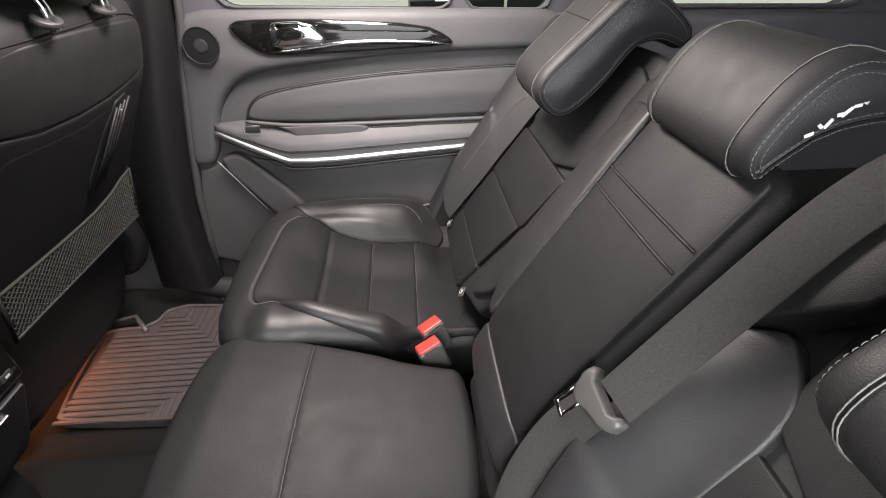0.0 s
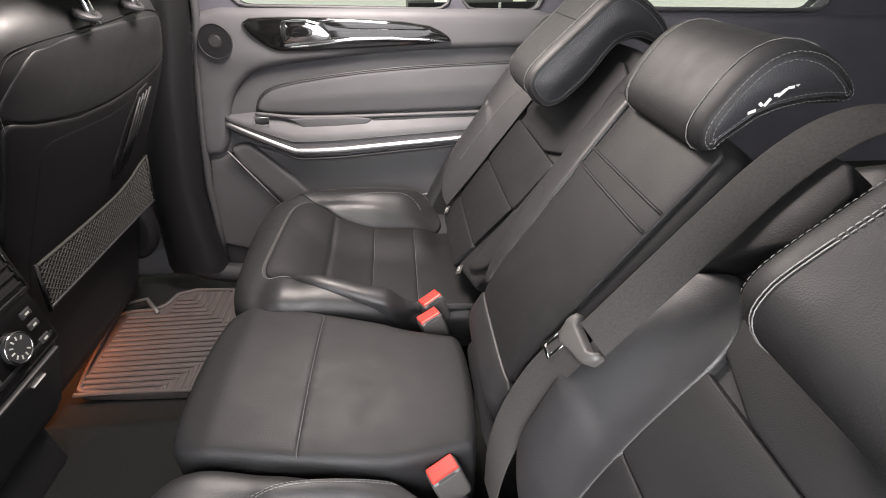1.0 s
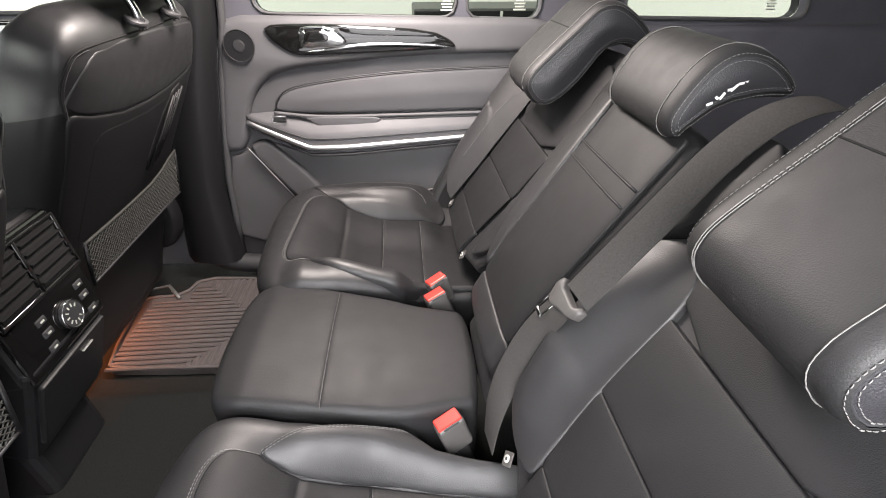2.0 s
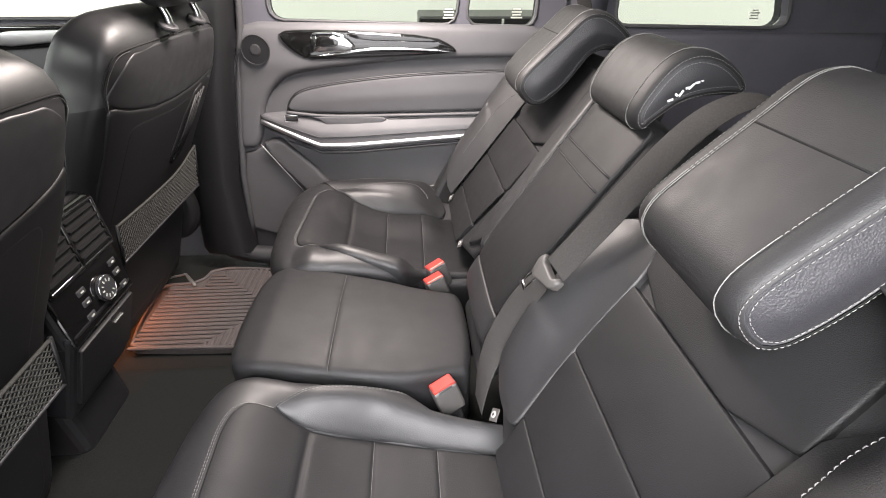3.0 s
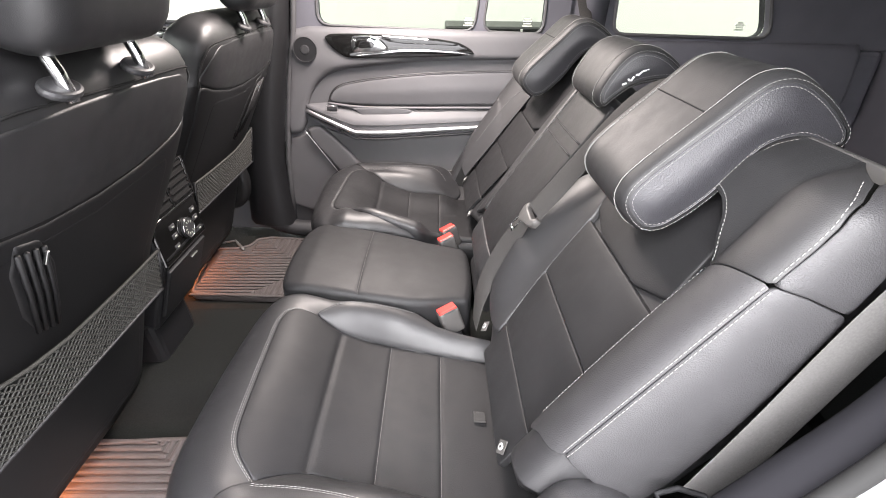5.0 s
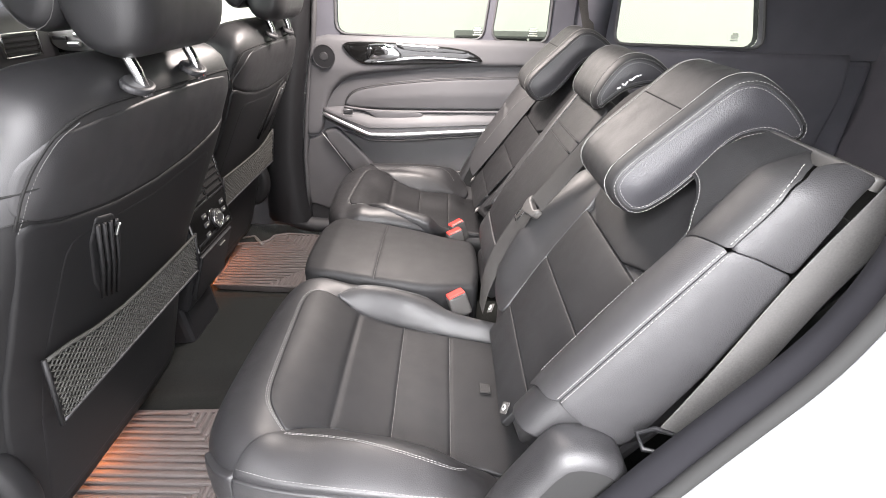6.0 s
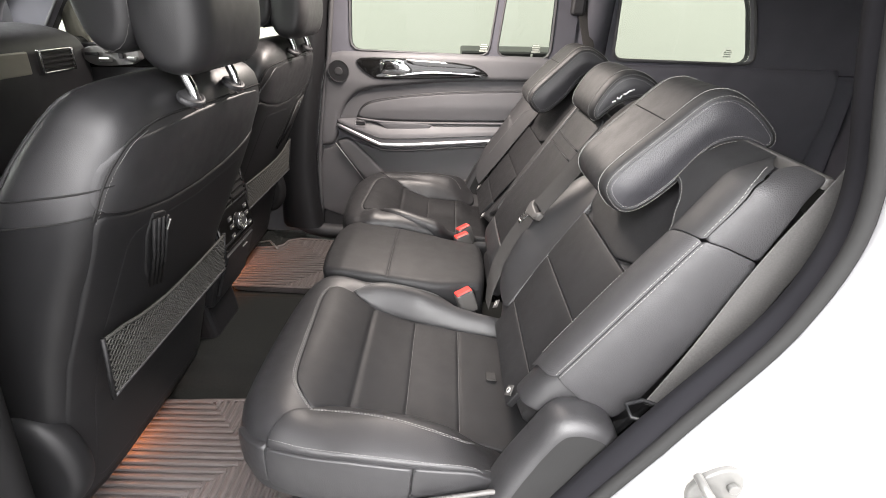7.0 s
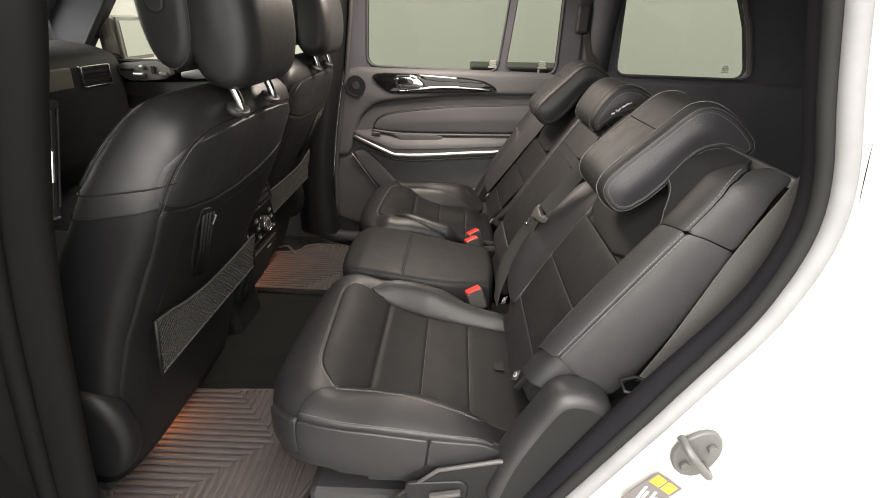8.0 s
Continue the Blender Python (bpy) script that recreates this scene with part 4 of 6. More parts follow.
    put("upper_panel", pad([(yi(0.2955), 0.2955), (yi(0.4), 0.40), (yi(0.45) + 0.01, 0.50), (-0.50, 0.50), (-0.515, 0.40), (yo(0.2955), 0.2955)], flat_back, r=0.004, drop=0.003, pillow=0.003, thick=0.01, lift=0.003, h=0.014, cuts=1), LEATHER_INSERT, base)
    seam = lambda s: [(yi(s) - 0.004, s), (yo(s) + 0.004, s)]
    put("seam_thread", joined([stitches([seam(s)], flat_back, lift=0.0, pitch=0.005, length=0.0046, rad=0.00025) for s in (0.055, 0.175)]), THREAD, base, "thin pale seam")
    sunk = 0.024 if right else 0.0
    bump_in = back_surf(lambda y, s: 0.010 - sunk + 0.020 * smooth01((y + 0.29) / 0.075) - 0.008 * smooth01((y + 0.185) / 0.04) + 0.004 * smooth01((s - 0.3) / 0.15))
    foot = lambda s: np.interp(s, [0.02, 0.055, 0.175, 0.30, 0.38], [-0.282, -0.276, -0.250, -0.248, -0.235])
    slant = bump_in if right else back_surf(lambda y, s: 0.004 + np.interp(s, [0.02, 0.07, 0.16, 0.24, 0.34], [0.012, 0.030, 0.042, 0.036, 0.016]) * smooth01(0.12 + 0.88 * (y - foot(s)) / 0.085))
    put("side_bolster", pad([(-0.288, 0.024), (-0.284, 0.055), (-0.262, 0.175), (-0.256, 0.26), (-0.252, 0.315), (-0.238, 0.348), (-0.212, 0.371), (-0.197, 0.377), (-0.172, 0.353), (-0.148, 0.336), (-0.146, 0.30), (-0.165, 0.20), (-0.180, 0.085), (-0.196, 0.052), (-0.235, 0.022)], slant, r=0.004, drop=0.004, pillow=0.003, thick=0.03, h=0.009, cuts=2), LEATHER, base, "smooth raised leather bolster")
    keep_top = LAST["surf"]
    put("upper_wing", pad([(-0.147, 0.341), (-0.172, 0.358), (-0.197, 0.383), (-0.218, 0.410), (-0.236, 0.432), (-0.232, 0.50), (-0.15, 0.50)], bump_in, r=0.004, drop=0.003, pillow=0.004, thick=0.03, h=0.010, cuts=1), LEATHER_INSERT, base, "matte leather shoulder above the bolster")
    put("stitching", stitches([rounded(np.array([(-0.152, 0.347), (-0.173, 0.362), (-0.197, 0.387), (-0.217, 0.414), (-0.232, 0.434)]), 2, False)], LAST["surf"]), THREAD, base, "pale stitching")
    put("stitching", stitches([rounded(np.array([(-0.250, 0.029), (-0.222, 0.040), (-0.203, 0.056), (-0.190, 0.082), (-0.184, 0.11), (-0.172, 0.19)]), 2, False)], keep_top), THREAD, base, "pale twin stitching")
    # the outer bolster, the shoulder and the flank are cut from one skin round the corner
    sec = rounded(np.array([(-0.40, 0.003), (-0.47, 0.003), (-0.505, 0.004), (-0.528, 0.006), (-0.548, 0.020), (-0.575, 0.047), (-0.605, 0.062), (-0.640, 0.064), (-0.660, 0.050), (-0.668, 0.010), (-0.671, -0.03), (-0.664, -0.085), (-0.660, -0.11)]), 3, False)
    sw = np.r_[0, np.cumsum(np.linalg.norm(np.diff(sec, axis=0), axis=1))]
    st = np.gradient(sec, axis=0)
    st /= np.linalg.norm(st, axis=1)[:, None]
    ia = int(np.argmax(sec[:, 1]))
    wy = lambda y: float(np.interp(-y, -sec[:ia, 0], sw[:ia]))
    wn = lambda n: float(np.interp(-n, -sec[ia:, 1], sw[ia:]))
    turn = wn(0.054)

    def skin(p):
        f = lambda v: np.interp(p[:, 0], sw, v)
        s = p[:, 1]
        e = smooth01((s - 0.49) / 0.075)
        n = f(sec[:, 1])
        n = n + np.where(p[:, 0] < sw[ia], np.maximum(0.036 - n, 0), 0) * smooth01((s - 0.37) / 0.05)
        n = n - (0.024 + 0.5 * np.maximum(n - 0.01, 0)) * e
        y = f(sec[:, 0]) + 0.016 * e * np.clip((-f(sec[:, 0]) - 0.52) / 0.14, 0, 1)
        x, z = s * BU[0] + n * BN[0], 0.30 + s * BU[1] + n * BN[1]
        ny, nn = -f(st[:, 1]) * -1, -f(st[:, 0])
        return np.c_[x, y, z], np.c_[nn * BN[0], ny, nn * BN[1]]
    F = lambda rows: [(wy(y), s) for y, s in rows]
    ends_low = [(-0.540, 0.012), (-0.533, 0.13), (-0.531, 0.20)] if right else [(-0.563, 0.098), (-0.545, 0.14), (-0.534, 0.20)]
    put("side_bolster", pad(F(ends_low + [(-0.526, 0.295), (-0.524, 0.345), (-0.540, 0.372), (-0.558, 0.384), (-0.585, 0.395), (-0.61, 0.404)]) + [(turn - 0.0001, 0.4162), (turn - 0.0001, 0.30), (turn - 0.0001, 0.148), (turn - 0.012, 0.138)] + F([(-0.590, 0.06), (-0.560, 0.022)] if right else [(-0.612, 0.126), (-0.585, 0.106)]), skin, r=0.0014, drop=0.0006, pillow=0.003, thick=0.03, h=0.009, rc=0.003), LEATHER_FLANK, base, "grained leather side bolster")
    t1 = LAST["surf"]
    put("shoulder_pad", pad(F([(-0.556, 0.388), (-0.585, 0.397), (-0.61, 0.405)]) + [(turn - 0.0001, 0.4172), (turn - 0.0001, 0.46), (turn - 0.002, 0.485), (turn - 0.010, 0.510), (turn - 0.028, 0.529)] + F([(-0.57, 0.550), (-0.505, 0.552), (-0.42, 0.552), (-0.42, 0.462), (-0.45, 0.456), (-0.472, 0.454), (-0.495, 0.449), (-0.517, 0.436), (-0.537, 0.413)]), skin, r=0.0016, drop=0.0007, pillow=0.002, thick=0.035, h=0.010, rc=0.004), LEATHER_MATTE, base, "smooth leather shoulder pad")
    t2 = LAST["surf"]
    put("flank_panel", pad([(turn + 0.0001, 0.148), (turn + 0.0001, 0.4162), (wn(0.03), 0.426), (wn(-0.012), 0.434), (wn(-0.030), 0.36), (wn(-0.044), 0.29), (wn(-0.056), 0.20), (wn(-0.054), 0.146), (wn(0.0), 0.143)], skin, r=0.0014, drop=0.0006, pillow=0.003, thick=0.03, h=0.010, rc=0.002), LEATHER_FLANK, base, "grained leather flank")
    t3 = LAST["surf"]
    put("flank_panel", pad([(turn + 0.0001, 0.4172), (turn + 0.0001, 0.46), (turn - 0.001, 0.485), (turn - 0.008, 0.512), (turn - 0.026, 0.532), (turn - 0.02, 0.548), (wn(0.030), 0.552), (wn(0.024), 0.549), (wn(0.004), 0.50), (wn(-0.010), 0.436), (wn(0.03), 0.427)], skin, r=0.0014, drop=0.0006, pillow=0.0015, thick=0.03, h=0.010, rc=0.002), LEATHER_FLANK, base, "grained leather flank")
    put("bolster_foot", pad(F([(-0.548, 0.045), (-0.545, 0.17)]) + [(turn, 0.18), (wn(-0.02), 0.18), (wn(-0.03), 0.10), (turn, 0.075)], skin, r=0.006, pillow=0.002, thick=0.03, lift=-0.007, h=0.014, rc=0.010), LEATHER, base, "leather under the side bolster")
    st1 = rounded(np.array(F([(-0.575, 0.13), (-0.572, 0.26), (-0.566, 0.318), (-0.553, 0.355), (-0.556, 0.384)])), 2, False)
    st2 = np.array([(turn - 0.0031, 0.152), (turn - 0.0031, 0.410)])
    st3 = rounded(np.array([(turn - 0.0033, 0.423), (turn - 0.0037, 0.465), (turn - 0.0055, 0.486), (turn - 0.0135, 0.508), (turn - 0.032, 0.524)]), 2, False)
    st4 = rounded(np.array(F([(-0.560, 0.396), (-0.543, 0.416), (-0.522, 0.441), (-0.498, 0.455), (-0.472, 0.460)])), 2, False)
    put("stitching", joined([stitches([st1, st2], t1, lift=0.0014, rad=0.00055), stitches([st3, st4], t2, lift=0.0014, rad=0.00055), stitches([st2 + np.array((0.0062, 0))], t3, lift=0.0014, rad=0.00055)]), THREAD, base, "pale twin stitching")
    # grey strip holds the highlight on the shell's top edge
    put("back_edge_trim", hang(pad([(0.308, -0.47), (0.309, -0.61), (0.311, -0.652), (0.323, -0.655), (0.326, -0.60), (0.326, -0.47)], lambda p: (np.c_[p, 0.758 - 0.25 * (p[:, 0] - 0.31)], np.tile((0.24, 0.0, 0.97), (len(p), 1))), r=0.003, thick=0.012, h=0.03, rc=0.004)), BUCKLE, base, "grey top edge of the back shell")
    put("back_shell", block((0.03, 0.45, 0.50), pose(0.252, -0.40, 0.46, 0, 34.3, 0), 0.012), PLASTIC, base)
    for y in (-0.53, -0.25):
        d = back_surf(lambda a, b: 0.012 + 0 * a)(np.array([(y, 0.006)]))[0][0]
        tag = put("anchor_button", disc(0.0056, 0.002, 20, 0.0008, Matrix.Translation(d) @ pose(0, 0, 0, 0, -55.7, 0)), ANCHOR, base, "pale round child-seat anchor button")
        put("button_recess", disc(0.0024, 0.001, 14, 0.0003, Matrix.Translation(d) @ pose(0, 0, 0, 0, -55.7, 0) @ pose(0, 0, 0.0008)), PLASTIC, tag)
        put("tag", block((0.020, 0.020, 0.0015), Matrix.Translation(d) @ pose(0, 0, 0, 0, -55.7, 0) @ pose(0, 0, -0.002, 0, 0, 45), 0.0007), BUCKLE, tag)
    rear_headrest(HEAD_PROFILE, -0.386, 0.090, put, seat)

    # leather filler between the seat and the door
    prof_f = [(-0.075, 0.19), (-0.058, 0.250), (-0.038, 0.304), (0.0, 0.374), (0.018, 0.408), (0.038, 0.428), (0.075, 0.430), (0.118, 0.408), (0.130, 0.36), (0.125, 0.19)]
    body, ends, rim, _ = bun(prof_f, 0.034, 0.024, lambda a, off: (a[0], -0.688 + off - 0.10 * max(0.0, 0.36 - a[1]) * (off < 0), a[1]), dome=0.0005, inset=0.75, cuts=2, step=0.008, rim_r=0.002)
    fill = put("side_filler", body, LEATHER, seat, "smooth leather filler beside the cushion")
    # the filler's sides carry their shade as a black colour
    for me, _ in ends:
        put("end_panel", me, MATTE_BLACK, fill, "matte black side of the filler")
    # plinth
    plinth = put("plinth", block((0.40, 0.47, 0.12), pose(-0.20, -0.43, 0.065), 0.015), PLASTIC, seat, "black plastic seat base")
    put("release_handle", block((0.060, 0.014, 0.020), pose(-0.248, -0.678, 0.200), 0.005), PLASTIC, plinth)
    side_face = lambda p: (np.c_[p[:, 0], np.full(len(p), -0.712), p[:, 1]], np.tile((0.0, -1.0, 0.0), (len(p), 1)))
    cover = put("side_cover", pad([(-0.25, 0.165), (-0.15, 0.250), (-0.05, 0.275), (0.06, 0.280), (0.12, 0.20), (0.10, 0.02), (-0.25, 0.02)], side_face, r=0.006, thick=0.04, h=0.03, rc=0.02), MATTE_BLACK, seat, "black plastic side cover")
    # the highlight along the cover's top edge, modelled as a paler tube
    put("cover_edge", tube([(-0.22, -0.712, 0.190), (-0.15, -0.712, 0.256), (-0.05, -0.712, 0.281), (0.05, -0.712, 0.285)], [0.0025, 0.004, 0.004, 0.002], sides=8), BUCKLE, cover, "paler cover edge")
    put("lever_recess", pad([(-0.208, 0.224), (-0.112, 0.234), (-0.098, 0.224), (-0.104, 0.15), (-0.20, 0.14)], side_face, r=0.003, thick=0.004, lift=0.004, h=0.03, rc=0.01), DEEP_BLACK, cover)
    put("lever", block((0.055, 0.012, 0.008), pose(-0.138, -0.722, 0.209, 0, -14, 0), 0.003), BUCKLE, cover)
    return seat


outer_rear_seat(False)
outer_rear_seat(True)


def middle_rear_seat():
    seat = thing("rear_seat", "narrow black leather middle rear seat with a small headrest", "car seat", "rear seats")
    top = lambda p: (np.c_[p, np.interp(p[:, 0], [-0.50, -0.44, -0.39, -0.27, -0.03], [0.296, 0.318, 0.324, 0.312, 0.284]) + 0.012 * (1 - (p[:, 1] / 0.17) ** 2)], np.tile((0.0, 0.0, 1.0), (len(p), 1)))
    CU = [(-0.445, -0.115), (-0.450, 0.02), (-0.440, 0.15), (-0.41, 0.180), (-0.37, 0.184), (-0.33, 0.176), (-0.27, 0.160), (-0.165, 0.136), (-0.125, 0.118), (-0.055, 0.105), (-0.018, 0.10), (-0.018, -0.128), (-0.055, -0.136), (-0.11, -0.148), (-0.145, -0.156), (-0.27, -0.150), (-0.37, -0.140), (-0.42, -0.138)]
    cushion = part("seat_cushion", pad(CU, top, r=0.016, thick=0.12, h=0.013, cuts=2, grooves=(([(-0.272, -0.14), (-0.268, 0.16)], 0.0018, 0.002),)), LEATHER_INSERT, seat)
    seam_top = LAST["surf"]
    part("seam_thread", stitches([[(-0.2715, -0.142), (-0.2685, 0.155)]], seam_top, lift=0.0, pitch=0.005, length=0.0046, rad=0.0003), THREAD, cushion, "thin pale seam")
    nb = back_surf(lambda y, s: 0.046 - 0.016 * (1 - smooth01(s / 0.16)) - 0.045 * (1 - smooth01((s + 0.015) / 0.065)) ** 2 - 0.012 * (np.abs(y) / 0.125) ** 6)
    back = part("backrest", pad([(-0.120, -0.05), (-0.128, 0.20), (-0.128, 0.44), (-0.11, 0.475), (0.11, 0.475), (0.136, 0.44), (0.130, 0.20), (0.116, -0.05)], nb, r=0.016, thick=0.14, h=0.012, cuts=2, lift=-0.004), LEATHER_INSERT, seat)
    part("lower_roll", pad([(-0.112, 0.079), (-0.116, 0.0), (-0.112, -0.045), (0.110, -0.045), (0.112, 0.0), (0.108, 0.079)], nb, r=0.004, pillow=0.008, thick=0.02, lift=0.000, h=0.007, rc=0.012), LEATHER, back, "smooth leather roll under the centre panel")
    part("insert_panel", pad([(-0.110, 0.081), (-0.106, 0.20), (-0.104, 0.458), (0.132, 0.458), (0.124, 0.37), (0.113, 0.28), (0.103, 0.15), (0.098, 0.081)], nb, r=0.003, pillow=0.003, thick=0.01, lift=0.002, h=0.010, rc=0.010), LEATHER_INSERT, back, "plain matte centre panel")
    face = LAST["surf"]
    for s in (0.343, 0.371):
        line = face(np.array([(y, s) for y in np.linspace(-0.100, 0.112 if s < 0.35 else 0.116, 18)]))[0]
        part("welt", tube(line + np.array((BN[0], 0, BN[1])) * 0.0004, 0.0026, sides=8, flat_by=0.7), LEATHER_INSERT, back)
    slope = back_surf(lambda y, s: 0.044 - 0.026 * smooth01((y - 0.10) / 0.14))
    part("side_bolster", pad([(0.100, 0.082), (0.105, 0.15), (0.115, 0.28), (0.126, 0.37), (0.134, 0.458), (0.222, 0.458), (0.232, 0.40), (0.233, 0.31), (0.216, 0.21), (0.188, 0.155), (0.150, 0.115)], slope, r=0.008, drop=0.006, pillow=0.006, thick=0.05, h=0.009, rc=0.012), LEATHER, back, "smooth sloping side bolster")
    part("stitching", stitches([rounded(np.array([(0.180, 0.157), (0.207, 0.214), (0.223, 0.31), (0.222, 0.40), (0.214, 0.45)]), 2, False)], LAST["surf"], rad=0.0005), THREAD, back, "pale stitching")
    rest = rear_headrest(MID_HEAD, 0.0, 0.101, part, seat, edge=0.024, cross=False)
    # white cloth label with unreadable print, on the end panel
    for a, b, w, tilt in ((0.234, 0.745, 0.008, 20), (0.241, 0.752, 0.005, -35), (0.247, 0.754, 0.009, 60), (0.254, 0.761, 0.005, 15), (0.259, 0.763, 0.010, 48), (0.266, 0.768, 0.007, 10), (0.271, 0.771, 0.006, -25)):
        part("label_bar", block((w, 0.0012, 0.0032), pose(a, -0.1045, b, 0, -tilt, 0), 0.0005), WHITE_LABEL, rest, "scrap of white printed label")
    return seat


middle_rear_seat()
setting("trim_seat_gap", block((0.06, 1.30, 0.20), pose(0.125, 0, 0.12), 0.01), PLASTIC, "black carrier behind the cushions")


# ---- belts and buckles ----
def ribbon(points, widths, width, thick=0.0013):
    """A strap through points, with its own side direction at each."""
    p, w = np.array(points, float), np.array(widths, float)
    both = np.hstack([p, w])
    both = evenly(rounded(both, 3, False), 0.01, False)
    p, w = both[:, :3], both[:, 3:]
    w /= np.linalg.norm(w, axis=1)[:, None]
    t = np.gradient(p, axis=0)
    nrm = np.cross(t, w)
    nrm /= np.linalg.norm(nrm, axis=1)[:, None]
    verts = []
    for a, b, c in zip(p, w, nrm):
        for f, g in ((-0.5, 0.3), (-0.47, 1), (0, 1), (0.47, 1), (0.5, 0.3), (0.5, -0.3), (0.47, -1), (0, -1), (-0.47, -1), (-0.5, -0.3)):
            verts.append(a + b * f * width + c * g * thick / 2)
    n, faces = 10, []
    for i in range(len(p) - 1):
        for k in range(n):
            faces.append((i * n + k, i * n + (k + 1) % n, (i + 1) * n + (k + 1) % n, (i + 1) * n + k))
    return hang(mesh_of(verts, faces))


belt = thing("seat_belt", "dark webbing middle seat belt with a grey latch tongue", "seat belt", "seat belts")
part("strap", ribbon([(0.345, -0.205, 0.745), (0.300, -0.195, 0.775), (0.237, -0.178, 0.742), (0.155, -0.176, 0.622), (0.083, -0.178, 0.524)], [(0.1, 0.95, 0.0), (0.0, 0.95, 0.1), (-0.22, 0.9, 0.22), (-0.36, 0.84, 0.36), (-0.36, 0.84, 0.36)], 0.043), WEB, belt)
part("lower_strap", ribbon([(0.074, -0.166, 0.508), (0.045, -0.152, 0.452), (0.012, -0.158, 0.385), (-0.012, -0.176, 0.33), (-0.02, -0.192, 0.27)], [(0.0, 0.95, 0.1), (-0.40, 0.85, 0.3), (-0.45, 0.8, 0.3), (-0.3, 0.9, 0.2), (-0.1, 1, 0)], 0.046), WEB, belt)
tm = Matrix.Translation((0.078, -0.163, 0.511)) @ pose(0, 0, 0, 16, 0, 0) @ pose(0, 0, 0, 0, -55, 0) @ pose(0, 0, 0, 0, 0, 6)
tongue = part("latch_tongue", pad(np.array([(-0.033, -0.005), (-0.033, 0.011), (-0.025, 0.013), (-0.021, 0.003), (0.020, 0.003), (0.023, 0.012), (0.031, 0.011), (0.033, -0.004), (0.028, -0.013), (0.024, -0.025), (0.010, -0.026), (-0.005, -0.018), (-0.022, -0.013)]), lambda p: (np.array([tm @ Vector((a[1], a[0], 0.006)) for a in p]), np.tile(np.array(tm.to_3x3() @ Vector((0, 0, 1))), (len(p), 1))), r=0.004, thick=0.010, h=0.02, rc=0.003), BUCKLE, belt, "grey plastic latch grip")
part("blade", joined([block((0.034, 0.004, 0.0022), tm @ pose(-0.034, 0.027, 0.0), 0.0007), block((0.034, 0.004, 0.0022), tm @ pose(-0.034, 0.009, 0.0), 0.0007), block((0.005, 0.022, 0.0022), tm @ pose(-0.0505, 0.018, 0.0), 0.0007)]), CHROME, tongue, "chrome latch blade")


def buckle(x, y, z, turn, label):
    b = thing("belt_buckle", label, "belt buckle", "belt buckles", (x, y, z))
    m = pose(0, 0, 0, 0, -18, 0) @ pose(0, 0, 0, 0, 0, turn)
    body = part("housing", block((0.030, 0.046, 0.060), m @ pose(0, 0, -0.030), 0.006, 3), BUCKLE, b)
    part("release_button", block((0.025, 0.041, 0.012), m @ pose(-0.001, 0, -0.0035), 0.002), RED, b, "red release button")
    part("slot", block((0.004, 0.026, 0.004), m @ pose(0.0125, 0, -0.002), 0.001), PLASTIC, body)
    part("stalk", block((0.012, 0.026, 0.07), m @ pose(0.002, 0, -0.08), 0.004), PLASTIC, b)
    return b


for (x, y, z), turn in (((-0.079, -0.158, 0.284), -68), ((-0.078, 0.150, 0.296), -68), ((-0.072, 0.196, 0.302), -62)):
    buckle(x, y, z, turn, "grey belt buckle with a red button between the cushions")

belt2 = thing("seat_belt", "grey-black webbing outer seat belt beside the flank", "seat belt", "seat belts")
part("strap", ribbon([(0.385, -0.680, 0.90), (0.318, -0.680, 0.744), (0.272, -0.680, 0.654), (0.221, -0.681, 0.516), (0.178, -0.686, 0.43)], [(0.93, 0, -0.36)] * 4 + [(0.75, 0, -0.25)], 0.052), WEB_LIT, belt2)
part("strap_guide", tube([(0.128, -0.690, 0.440), (0.150, -0.688, 0.446), (0.180, -0.690, 0.436), (0.185, -0.706, 0.430), (0.160, -0.712, 0.430), (0.130, -0.708, 0.434)], 0.0032, closed=True, sides=8), DEEP_BLACK, belt2, "black plastic belt loop")
belt3 = thing("seat_belt", "dark webbing seat belt on the far pillar", "seat belt", "seat belts")
part("strap", ribbon([(0.33, 0.752, 1.05), (0.345, 0.748, 0.93), (0.375, 0.735, 0.83), (0.40, 0.70, 0.72)], [(1, 0, 0)] * 4, 0.040), WEB, belt3)
part("height_adjuster", block((0.05, 0.03, 0.10), pose(0.33, 0.748, 0.95), 0.01), PLASTIC, belt3)

# ---- front seats ----
FD, FN, FO = np.array((0.452, 0.892)), np.array((0.892, -0.452)), np.array((-0.668, 0.424))


